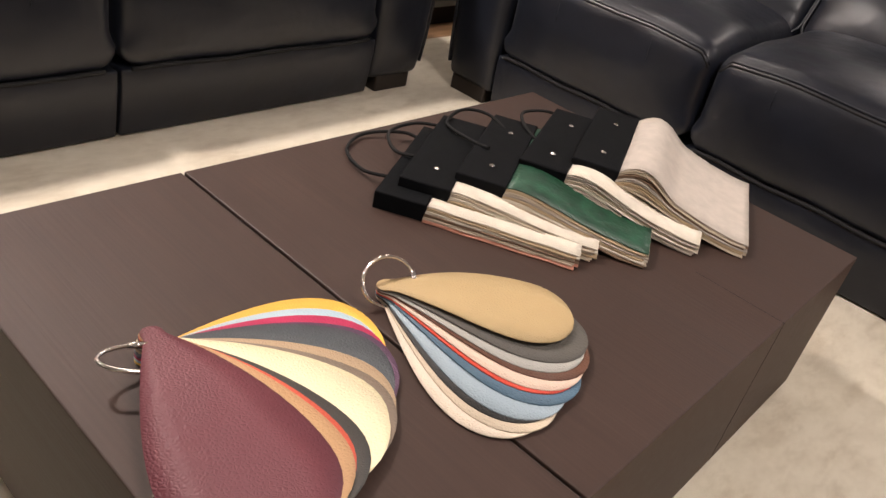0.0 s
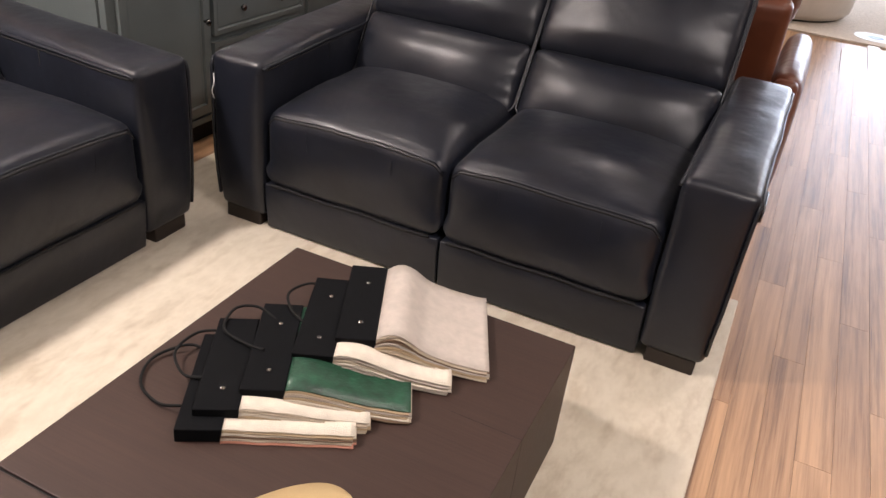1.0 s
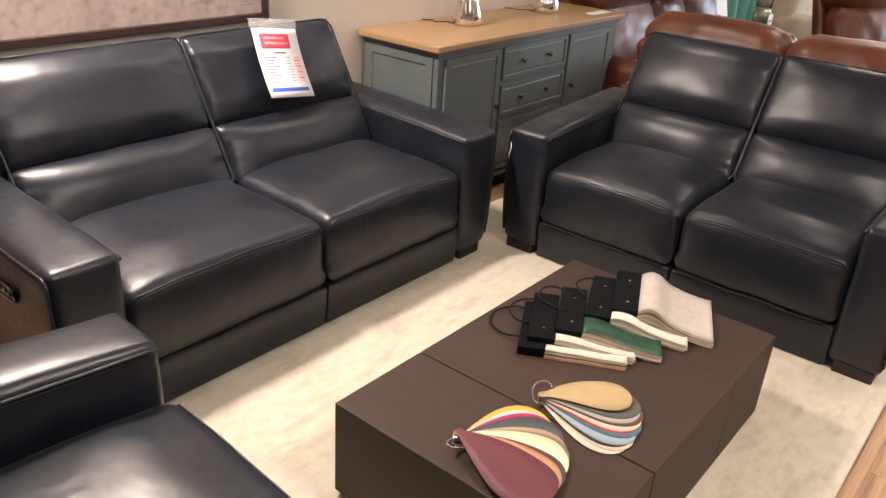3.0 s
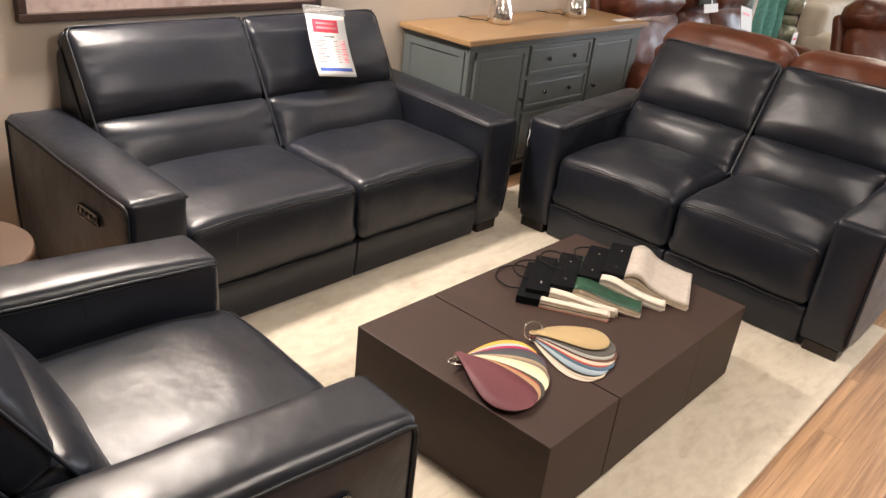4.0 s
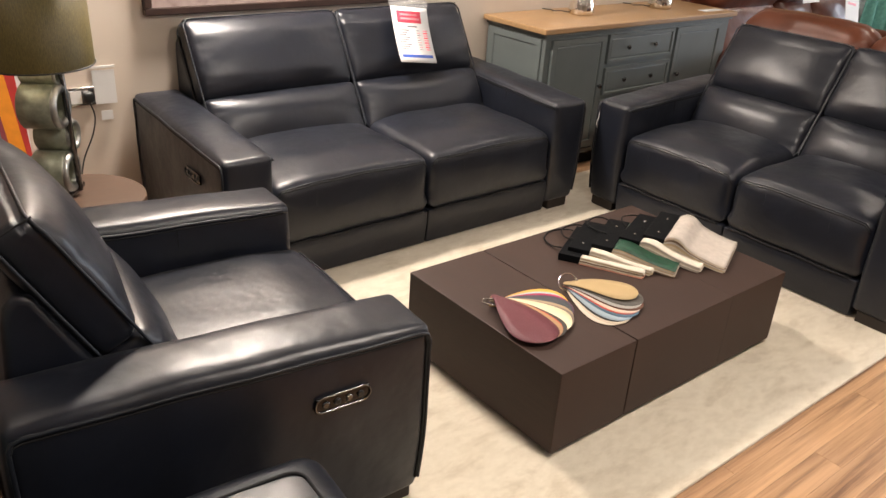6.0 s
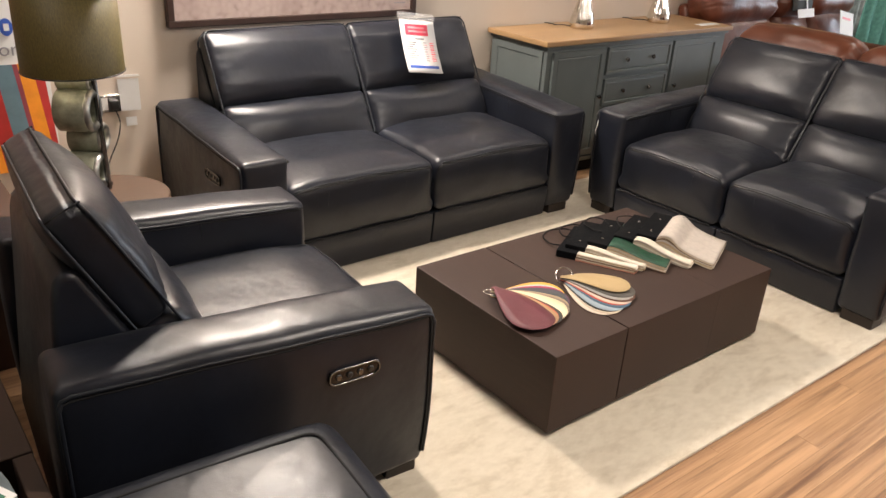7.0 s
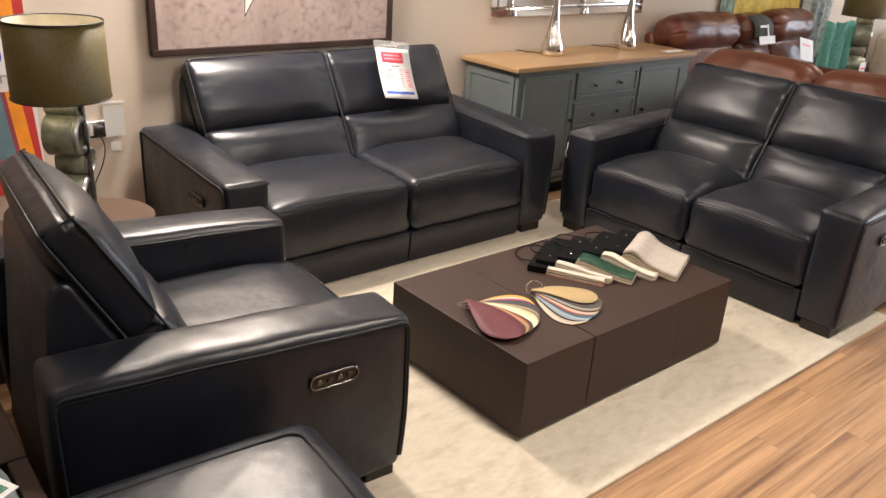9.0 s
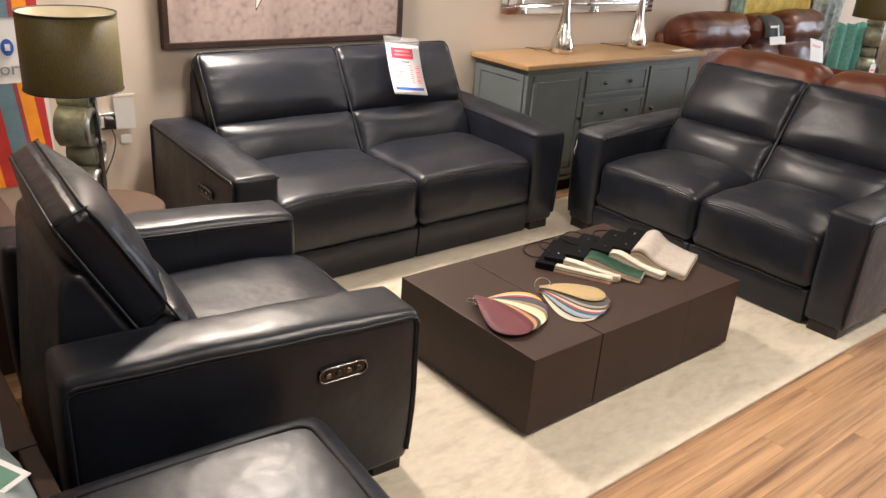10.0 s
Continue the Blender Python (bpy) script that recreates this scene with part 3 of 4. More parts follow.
# ---- leather swatch fans ----
def leaf(length, half):
    """A teardrop outline from its tip along +x."""
    pts = []
    for k in range(25):
        t = k / 24
        a = math.pi * t
        x = length * (1 - math.cos(a)) / 2
        u = x / length
        y = half * u ** 0.90 * max(0, 1 - u ** 3.0) ** 0.5 / 0.615
        if x < 0.026:
            y = max(y, math.sqrt(max(0.0, 0.013 ** 2 - (x - 0.013) ** 2)) if x < 0.013 else 0.013)
        pts.append((x, y))
    return pts


def leaf_mesh(length, half, tip_z, end_z, curl, thick=0.0016):
    bm = bmesh.new()
    up, dn = [], []
    for x, y in leaf(length, half):
        t = x / length
        z = tip_z + (end_z - tip_z) * min(1, t * 1.5) ** 0.8 + curl * math.sin(math.pi * min(1, t * 1.3)) * (1 - t)
        row = [bm.verts.new((x, s * y, z + 0.004 * curl * 40 * (s * s) * 0.1)) for s in (-1, -0.5, 0, 0.5, 1)]
        up.append(row)
        dn.append([bm.verts.new(v.co - Vector((0, 0, thick))) for v in row])
    for i in range(len(up) - 1):
        for j in range(4):
            bm.faces.new((up[i][j], up[i + 1][j], up[i + 1][j + 1], up[i][j + 1])).smooth = True
            bm.faces.new((dn[i][j], dn[i][j + 1], dn[i + 1][j + 1], dn[i + 1][j]))
        bm.faces.new((up[i][0], dn[i][0], dn[i + 1][0], up[i + 1][0]))
        bm.faces.new((up[i][4], up[i + 1][4], dn[i + 1][4], dn[i][4]))
    bmesh.ops.remove_doubles(bm, verts=bm.verts, dist=1e-5)
    return bm


SW = {}


def swatch(name, color):
    if name not in SW:
        SW[name] = leather(name, color, 0.52, 210, 0.16, 0.10, 0.42, 0.9)
    return SW[name]


def fan(tip, angles, colours, label, length, half):
    base = thing("leather_swatch_fan", pose(*tip, 0.3455), label, "leather swatches", "leather swatch fans")
    n = len(colours)
    for k, (a, (name, c)) in enumerate(zip(angles, colours)):
        up = n - 1 - k
        short = 0.024 if k == 0 and n < 12 else 0.0
        bm = leaf_mesh(length - short - 0.004 * (k % 3) - 0.0022 * k * (n > 12), half - 0.002 * (k % 2), 0.003 + 0.0024 * up, 0.0030 + 0.0013 * up + 0.30 * short, 0.004 + 0.0010 * up, 0.0011)
        part("swatch", moved(bm, Matrix.Rotation(radians(a), 4, "Z") @ Matrix.Translation((-0.022, 0, 0))), swatch("swatch_" + name, c), base, name.replace("_", " ") + " leather teardrop swatch")
    return base


F1 = [("burgundy", (0.118, 0.029, 0.038)), ("tan", (0.48, 0.29, 0.15)), ("coral", (0.62, 0.10, 0.06)), ("charcoal", (0.062, 0.056, 0.05)), ("cream", (0.72, 0.63, 0.42)), ("ivory", (0.70, 0.62, 0.40)),
      ("mushroom", (0.21, 0.16, 0.12)), ("camel", (0.42, 0.30, 0.19)), ("slate", (0.065, 0.072, 0.078)), ("plum", (0.10, 0.05, 0.09)), ("magenta", (0.45, 0.03, 0.09)), ("sky_blue", (0.42, 0.55, 0.62)), ("yellow", (0.72, 0.42, 0.07))]
A1 = [-95.5, -89.5, -88, -83, -69.5, -66, -63, -57, -44, -41, -36.5, -31, -24.5]
fan1 = fan((0.110, 0.437), A1, F1, "fanned leather colour swatches on a steel ring, burgundy on top", 0.322, 0.092)
F2 = [("sand", (0.40, 0.29, 0.145)), ("graphite", (0.085, 0.078, 0.068)), ("silver", (0.38, 0.37, 0.34)), ("chocolate", (0.11, 0.045, 0.025)), ("blush", (0.66, 0.50, 0.40)), ("scarlet", (0.66, 0.07, 0.04)),
      ("denim", (0.07, 0.13, 0.19)), ("ice_blue", (0.28, 0.35, 0.40)), ("black", (0.015, 0.014, 0.013)), ("linen", (0.58, 0.48, 0.36)), ("bone", (0.66, 0.56, 0.45))]
A2 = [-45.5, -53.5, -58.5, -62, -67.5, -70, -74.5, -84.5, -87, -91, -96]
fan2 = fan((0.418, 0.372), A2, F2, "fanned leather colour swatches on a steel ring, sand on top", 0.300, 0.073)


def wire_ring(parent, m, rx, rz):
    pts = [m @ Vector((rx * math.cos(2 * math.pi * k / 28), 0, rz + rz * math.sin(2 * math.pi * k / 28))) for k in range(28)]
    ring = part("wire_ring", tube(pts, 0.0026, 8, True), CHROME, parent, "bright steel wire ring")
    part("clasp", tube([m @ Vector((rx * 0.97, 0, rz - 0.012)), m @ Vector((rx * 0.99, 0, rz + 0.012))], 0.0042, 8), CHROME, ring)


wire_ring(fan1, pose(0.016, -0.036, 0.024, -80, 0, 72), 0.022, 0.046)
wire_ring(fan2, pose(-0.008, -0.012, 0.004, -38, 0, -20), 0.038, 0.034)


# ---- fabric sample books ----
def sample_book(at, angle, z, label, cover, edges, hump, cord_path=None):
    """Local x: from the header to the loose ends; y: along the header."""
    base = thing("fabric_sample_book", pose(at[0], at[1], 0, 0, 0, angle), label, "sample book", "fabric sample books")
    W, Lf = 0.29, 0.256
    head = part("header", rbox((0.088, W + 0.01, 0.034), 0.003, (0, 0, 0.001), (2, 4, 1), (-0.044, W / 2, z - 0.017), lambda v: v + Vector((0, 0.03 * v.x, 0.001 * noise.noise(v * 30))), flat=True), BLACK_CARD, base, "black card header")
    for yy in (0.055, 0.215):
        part("rivet", moved(lathe([(0.0058, 0), (0.0058, 0.0014), (0.002, 0.0026)], 10), pose(-0.04, yy, z + 0.0012)), CHROME, head)
    edges = [e for e in edges for _ in (0, 1)]
    n = len(edges) + 1
    for k in range(n):
        bm = bmesh.new()
        rows = []
        hz = z - 0.004 - 0.027 * k / n
        ez = 0.3480 + (n - 1 - k) * 0.021 / n
        for i in range(19):
            t = i / 18
            s = t * t * (3 - 2 * t)
            zz = hz * (1 - s) + ez * s + hump * math.sin(math.pi * min(1, t * 2.4)) * (1 - t) * (1.0 - 0.08 * k)
            zz = max(zz, 0.3480 + (n - 1 - k) * 0.020 / n)
            rows.append([bm.verts.new((Lf * t * (1 - 0.011 * (k % 3) - 0.010 * math.sin(1.9 * k)) - 0.002, y - 0.0010 * k + 0.0035 * math.sin(2.3 * k) * t + 0.0010 * math.sin(3.1 * k + i), zz + 0.0011 * noise.noise(Vector((t * 9, y * 30, 0.3 * k))) - dz))
                         for y, dz in [(W * j / 6, 0.0) for j in range(7)] + [(W * j / 6, 0.0016) for j in range(6, -1, -1)]])
        for a, b in zip(rows, rows[1:]):
            for j in range(14):
                bm.faces.new((a[j], b[j], b[(j + 1) % 14], a[(j + 1) % 14])).smooth = j in range(6)
        bm.faces.new(rows[0]), bm.faces.new(rows[-1][::-1])
        bmesh.ops.recalc_face_normals(bm, faces=bm.faces)
        part("fabric_leaf", bm, cover if k == 0 else edges[k - 1], base)
    if cord_path:
        part("cord_handle", tube(catmull([(a, 1.15 * b, c) for a, b, c in cord_path], 8), 0.0033, 8), CORD, head, "black twisted cord handle")
    return base


def cloth(name, c, fine=420):
    return plain(name, c, 0.9, 0, 0.08, 40, fine, 0.6, 0.002)


IVORY, OATMEAL, TAUPE, WHEAT = cloth("ivory_cloth", (0.66, 0.60, 0.50)), cloth("oatmeal_cloth", (0.50, 0.42, 0.32)), cloth("taupe_cloth", (0.36, 0.31, 0.26)), cloth("wheat_cloth", (0.42, 0.32, 0.20))
EMERALD, BEIGE, ROSE, MUD = plain("emerald_velvet", (0.009, 0.050, 0.026), 0.45, 0, 0.5, 34, 140, 0.7), cloth("beige_weave", (0.46, 0.41, 0.36)), cloth("rose_cloth", (0.55, 0.25, 0.18)), cloth("brown_cloth", (0.17, 0.11, 0.07))
sample_book((0.620, 0.503), -61, 0.376, "fabric sample book with black header and ivory leaves", IVORY, [WHEAT, IVORY, MUD, OATMEAL, ROSE], 0.0,
            [(-0.085, 0.06, 0.366), (-0.14, 0.075, 0.356), (-0.19, 0.13, 0.352), (-0.185, 0.20, 0.353), (-0.12, 0.235, 0.36), (-0.07, 0.215, 0.364)])
sample_book((0.666, 0.498), -61, 0.394, "fabric sample book with black header and cream leaves", IVORY, [OATMEAL, IVORY, WHEAT, OATMEAL], 0.002,
            [(-0.08, 0.08, 0.388), (-0.13, 0.10, 0.376), (-0.165, 0.17, 0.37), (-0.13, 0.225, 0.375), (-0.06, 0.225, 0.385)])
sample_book((0.745, 0.447), -63, 0.407, "fabric sample book with black header and emerald velvet on top", EMERALD, [WHEAT, OATMEAL, TAUPE, WHEAT, IVORY, OATMEAL, MUD], 0.006,
            [(-0.05, 0.20, 0.404), (-0.10, 0.235, 0.41), (-0.15, 0.23, 0.405), (-0.16, 0.17, 0.398), (-0.10, 0.12, 0.405), (-0.06, 0.10, 0.411)])
sample_book((0.880, 0.420), -67, 0.414, "fabric sample book with black header and off white leaves", IVORY, [TAUPE, OATMEAL, IVORY, TAUPE], 0.010,
            [(-0.085, 0.10, 0.405), (-0.12, 0.13, 0.412), (-0.14, 0.19, 0.41), (-0.10, 0.235, 0.408), (-0.05, 0.22, 0.408)])
sample_book((0.965, 0.366), -66, 0.425, "fabric sample book with black header and beige woven leaves", BEIGE, [OATMEAL, MUD, BEIGE, WHEAT, OATMEAL], 0.030)

# ---- price sheet on the sofa back ----
sheet = thing("price_sheet", pose(0, 0, 0), "white price sheet in a clear sleeve hanging over the sofa back", "price sheet")
sheet.matrix_world = pose(1.012, 2.198, 0.922, -31, 7, 0) @ Matrix.Diagonal((1.15, 1, 1, 1))


def sheet_panel(x0, x1, z0, z1, y, t, bend=0.012):
    bm = bmesh.new()
    rows = []
    for i in range(13):
        z = z0 + (z1 - z0) * i / 12
        y2 = y + bend * math.sin((z + 0.18) / 0.36 * math.pi)
        rows.append([bm.verts.new((x, y2 + d, z)) for x, d in ((x0, 0), (x1, 0), (x1, t), (x0, t))])
    for a, b in zip(rows, rows[1:]):
        for j in range(4):
            bm.faces.new((a[j], a[(j + 1) % 4], b[(j + 1) % 4], b[j])).smooth = True
    bm.faces.new(rows[0][::-1]), bm.faces.new(rows[-1])
    bmesh.ops.recalc_face_normals(bm, faces=bm.faces)
    return bm


part("paper", sheet_panel(-0.107, 0.107, -0.178, 0.135, 0, 0.0012), WHITE_CARD, sheet)
SLEEVE = bpy.data.materials.new("clear_sleeve")
SLEEVE.use_nodes = True
sp = SLEEVE.node_tree.nodes["Principled BSDF"]
sp.inputs["Alpha"].default_value, sp.inputs["Roughness"].default_value, sp.inputs["Base Color"].default_value = 0.18, 0.12, (0.9, 0.9, 0.9, 1)
part("sleeve_top", sheet_panel(-0.114, 0.114, 0.136, 0.178, 0, 0.0008), SLEEVE, sheet, "clear plastic sleeve edge")
arrow = sheet_panel(-0.078, 0.062, 0.048, 0.112, -0.0014, 0.001)
part("arrow_banner", arrow, RED_INK, sheet, "pink red arrow shaped offer banner")
for zz, w, mt in ((0.092, 0.05, PINK_INK), (0.070, 0.056, WHITE_CARD)):
    part("text_bar", sheet_panel(-0.06, -0.06 + 2 * w, zz - 0.005, zz + 0.005, -0.0024, 0.0008), PINK_INK, sheet)
part("text_bar", sheet_panel(-0.025, 0.03, 0.024, 0.032, -0.0014, 0.001), GREY_INK, sheet)
for i in range(9):
    z = 0.006 - 0.0135 * i
    part("text_bar", sheet_panel(-0.088, -0.02 - 0.012 * (i % 3), z - 0.002, z + 0.002, -0.0014, 0.001), GREY_INK, sheet)
    part("text_bar", sheet_panel(0.022, 0.042, z - 0.002, z + 0.002, -0.0014, 0.001), PINK_INK if i % 2 else GREY_INK, sheet)
    part("text_bar", sheet_panel(0.062, 0.088, z - 0.003, z + 0.003, -0.0014, 0.001), RED_INK if i % 2 else PINK_INK, sheet)
part("blue_bar", sheet_panel(-0.09, 0.09, -0.150, -0.133, -0.0014, 0.001), BLUE_INK, sheet)

# ---- picture, mirror, wall socket ----
pic = thing("framed_picture", pose(0.425, 2.52, 1.47), "large print of pebbled pinkish leather in a dark frame", "picture")
PW, PH = 1.51, 0.89
fb = bmesh.new()
for a, b, c, d in ((-PW / 2, PW / 2, -PH / 2, -PH / 2 + 0.035), (-PW / 2, PW / 2, PH / 2 - 0.035, PH / 2), (-PW / 2, -PW / 2 + 0.035, -PH / 2 + 0.035, PH / 2 - 0.035), (PW / 2 - 0.035, PW / 2, -PH / 2 + 0.035, PH / 2 - 0.035)):
    box(a, b, -0.035, 0.008, c, d, 0.004, fb)
part("frame", fb, FRAME_WOOD, pic)
part("canvas", box(-PW / 2 + 0.036, PW / 2 - 0.036, -0.022, 0.004, -PH / 2 + 0.036, PH / 2 - 0.036), PRINT, pic)
def shard(outline, y0, y1):
    bm = bmesh.new()
    f, b = [[bm.verts.new((x, y, z)) for x, z in outline] for y in (y0, y1)]
    bm.faces.new(f), bm.faces.new(b[::-1])
    for i in range(len(f)):
        j = (i + 1) % len(f)
        bm.faces.new((f[j], f[i], b[i], b[j]))
    bmesh.ops.recalc_face_normals(bm, faces=bm.faces)
    return bm


part("horn_outline", shard([(-0.232, -0.262), (-0.170, -0.165), (-0.120, 0.02), (-0.235, 0.02), (-0.228, -0.14)], -0.0232, -0.0215), FRAME_WOOD, pic, "dark painted outline")
part("horn", shard([(-0.229, -0.246), (-0.178, -0.165), (-0.132, 0.015), (-0.228, 0.015), (-0.221, -0.14)], -0.0245, -0.0230), WHITE_PAINT, pic, "pale painted horn tip")
part("signature_bar", box(0.60, 0.68, -0.0235, -0.0215, -0.372, -0.366), GREY_INK, pic)

mir = thing("wall_mirror", pose(2.85, 2.522, 1.50), "wide wall mirror with a silver border above the sideboard", "mirror")
MW, MH = 1.68, 0.70
part("glass", box(-MW / 2 + 0.075, MW / 2 - 0.075, -0.012, 0.006, -MH / 2 + 0.075, MH / 2 - 0.075), MIRROR, mir)
for a, b, c, d in ((-MW / 2, MW / 2, -MH / 2, -MH / 2 + 0.07), (-MW / 2, MW / 2, MH / 2 - 0.07, MH / 2), (-MW / 2, -MW / 2 + 0.07, -MH / 2 + 0.072, MH / 2 - 0.072), (MW / 2 - 0.07, MW / 2, -MH / 2 + 0.072, MH / 2 - 0.072)):
    part("bevel_strip", box(a, b, -0.026, 0.006, c, d, 0.012), MIRROR, mir)
part("bead", tube([Vector((p.x, -0.02, p.z)) for p in rect_loop(MW - 0.146, MH - 0.146, 0.004, 0, 1)], 0.005, 6, True), CHROME, mir)

sock = thing("wall_socket", pose(-0.665, 2.528, 0.675), "double wall socket with a black plug and flex", "wall socket")
part("plate", rbox((0.146, 0.012, 0.088), 0.004, (0, 0, 0), (2, 1, 2), (0, -0.006, 0)), CHROME, sock)
part("insert", box(-0.06, 0.012, -0.0145, -0.010, -0.03, 0.03), PLASTIC, sock)
plug = part("plug", rbox((0.046, 0.034, 0.05), 0.012, (0, 0, 0), (2, 2, 2), (0.036, -0.03, 0.0)), BLACK_PLASTIC, sock)
part("flex", tube(catmull([(0.036, -0.04, -0.02), (0.05, -0.045, -0.09), (0.03, -0.04, -0.18), (-0.03, -0.05, -0.30), (-0.07, -0.10, -0.45), (-0.08, -0.2, -0.66)]), 0.0035, 6), BLACK_PLASTIC, plug)
tagc = thing("price_tag", pose(-0.545, 2.520, 0.715, 0, 0, -6), "blank white card tag hanging by the socket", "tag")
part("card", box(-0.05, 0.05, -0.002, 0.001, -0.085, 0.075), WHITE_CARD, tagc)
part("holder", box(-0.055, 0.055, -0.004, 0.002, 0.085, 0.095), PLASTIC, tagc)
part("label", box(-0.03, 0.022, -0.012, -0.009, -0.16, -0.115), WHITE_CARD, tagc)


# ---- lamps with ring bases, side tables ----
def ring_lamp(at, z, turn, scale=1.0, label="olive drum shade table lamp on a stack of glazed ceramic rings"):
    base = thing("table_lamp", pose(*at, z, 0, 0, turn), label, "table lamp", "ring base lamps")
    rt, rb, h0, h1 = 0.182, 0.184, 0.50, 0.795
    seg, bm = 40, bmesh.new()
    rings = []
    for r, zz in ((rb, h0), (rt, h1), (rt - 0.003, h1), (rb - 0.003, h0)):
        rings.append([bm.verts.new((r * math.cos(2 * math.pi * k / seg), r * math.sin(2 * math.pi * k / seg), zz)) for k in range(seg)])
    for i in range(2):
        for k in range(seg):
            bm.faces.new((rings[i][k], rings[i][(k + 1) % seg], rings[i + 1][(k + 1) % seg], rings[i + 1][k])).smooth = True
    shade = part("shade", bm, SHADE, base, "olive green linen drum shade")
    bm = bmesh.new()
    lin = [[bm.verts.new((r * math.cos(2 * math.pi * k / seg), r * math.sin(2 * math.pi * k / seg), zz)) for k in range(seg)] for r, zz in ((rb - 0.006, h0 + 0.001), (rt - 0.006, h1 - 0.001))]
    for k in range(seg):
        bm.faces.new((lin[0][k], lin[1][k], lin[1][(k + 1) % seg], lin[0][(k + 1) % seg])).smooth = True
    part("lining", bm, SHADE_LINING, shade, "cream shade lining")
    for r, zz in ((rb + 0.001, h0), (rt + 0.001, h1)):
        part("trim", tube([(r * math.cos(2 * math.pi * k / 40), r * math.sin(2 * math.pi * k / 40), zz) for k in range(40)], 0.003, 6, True), BLACK_PLASTIC, shade)
    part("post", tube([(0.0, -0.078, 0.02), (0.0, -0.07, h0 - 0.02), (0, -0.02, h0 + 0.03), (0, 0, h0 + 0.08)], 0.0105, 10), GUNMETAL, base)
    part("foot_plate", rbox((0.22, 0.13, 0.022), 0.008, (0, 0, 0), (3, 3, 1), (-0.02, 0, 0.011)), GUNMETAL, base)
    for zc, r, xx in ((0.10, 0.078, 0.01), (0.222, 0.062, 0.075), (0.352, 0.084, 0.0), (0.462, 0.034, 0.01)):
        prof = [(r, -0.055), (r, 0.055), (r - 0.006, 0.06), (r * 0.55, 0.06), (r * 0.5, 0.05), (r * 0.5, -0.05), (r * 0.55, -0.06), (r - 0.006, -0.06)]
        bm = bmesh.new()
        rs = [[bm.verts.new((a * math.cos(2 * math.pi * k / 28), a * math.sin(2 * math.pi * k / 28), b)) for k in range(28)] for a, b in prof]
        for i in range(8):
            for k in range(28):
                bm.faces.new((rs[i][k], rs[i][(k + 1) % 28], rs[(i + 1) % 8][(k + 1) % 28], rs[(i + 1) % 8][k])).smooth = True
        bmesh.ops.recalc_face_normals(bm, faces=bm.faces)
        ring = part("ring", moved(bm, pose(xx - 0.03, 0, zc, 90, 0, 0)), GLAZE, base, "sage glazed ceramic ring")
        pts = [(xx - 0.03 + 0.78 * r * math.cos(2 * math.pi * k / 28), -0.061, zc + 0.78 * r * math.sin(2 * math.pi * k / 28)) for k in range(28)]
        part("face_rim", tube(pts, r * 0.2, 8, True), RIM_METAL, ring)
    part("bulb", moved(lathe([(0.012, 0), (0.014, 0.03), (0.032, 0.075), (0.026, 0.105), (0.004, 0.118)], 16), pose(0, 0, h0 + 0.06)), WHITE_CARD, base)
    return base


def round_table(at, r, h, label):
    base = thing("side_table", pose(*at, 0), label, "side table", "round side tables")
    part("tabletop", lathe([(r - 0.006, h - 0.03), (r, h - 0.024), (r, h - 0.005), (r - 0.005, h)], 48), SIDE_WOOD, base)
    part("pedestal", lathe([(0.05, 0.02), (0.04, 0.1), (0.035, h - 0.03)], 20), SIDE_WOOD, base)
    part("foot", lathe([(0.17, 0), (0.17, 0.012), (0.06, 0.03)], 32), SIDE_WOOD, base)


round_table((-0.93, 1.68), 0.25, 0.53, "round dark brown wooden side table between sofa and armchair")
ring_lamp((-0.973, 1.74), 0.53, 55)

# ---- banner and brown stepped block ----
# Blocks added to fill the brown stretch behind the armchair.
plinth = thing("brown_filler_block", pose(-1.75, 2.18, 0), "plain brown stepped block added behind the armchair, against the wall", "plinth")
part("body", box(-0.85, 0.56, -0.74, 0.33, 0.0, 0.40, 0.004), BLOCK_BROWN, plinth)
part("step", box(-0.85, 0.232, -1.82, -0.742, 0.0, 0.398, 0.004), BLOCK_BROWN, plinth)
# Narrow strip added to cover the floor between the two armchairs.
part("filler_panel", box(0.182, 0.230, -2.30, -1.822, 0.0, 0.396, 0.004), BLOCK_BROWN, plinth)
banner = thing("advertising_banner", pose(-1.32, 2.512, 0.402), "striped advertising banner with white comfort header", "banner")
part("panel", box(-0.42, 0.42, 0.0, 0.01, 0.0, 1.3), WHITE_CARD, banner, "white printed banner panel")
sx = 0.42
for name, w0, w1 in (("red", 0.0, 0.045), ("orange", 0.045, 0.105), ("plum", 0.105, 0.125), ("slate", 0.125, 0.20), ("red", 0.20, 0.265), ("orange", 0.265, 0.30), ("slate", 0.30, 0.38), ("plum", 0.38, 0.42), ("orange", 0.42, 0.50), ("red", 0.50, 0.60), ("slate", 0.60, 0.70), ("orange", 0.70, 0.84)):
    for z0, z1 in ((0.0, 0.50), (0.80, 1.30)):
        bm = box(0, 1, -0.003, -0.0005, z0, z1)
        for v in bm.verts:
            lean_x = 0.10 * (v.co.z - 0.25)
            v.co.x = sx - (w0 if v.co.x > 0.5 else w1) - lean_x * (1 if v.co.z < 0.6 else 0)
            v.co.x = min(0.42, max(-0.42, v.co.x))
        part("stripe", bm, STRIPE[name], banner, name + " printed stripe")
part("badge", moved(lathe([(0.032, 0), (0.032, 0.002)], 28), pose(0.272, -0.002, 0.665, 90, 0, 0) @ Matrix.Diagonal((0.85, 1.2, 1, 1))), BLUE_INK, banner, "blue oval badge")
part("badge_mark", box(0.262, 0.284, -0.0062, -0.0045, 0.650, 0.680), WHITE_CARD, banner)
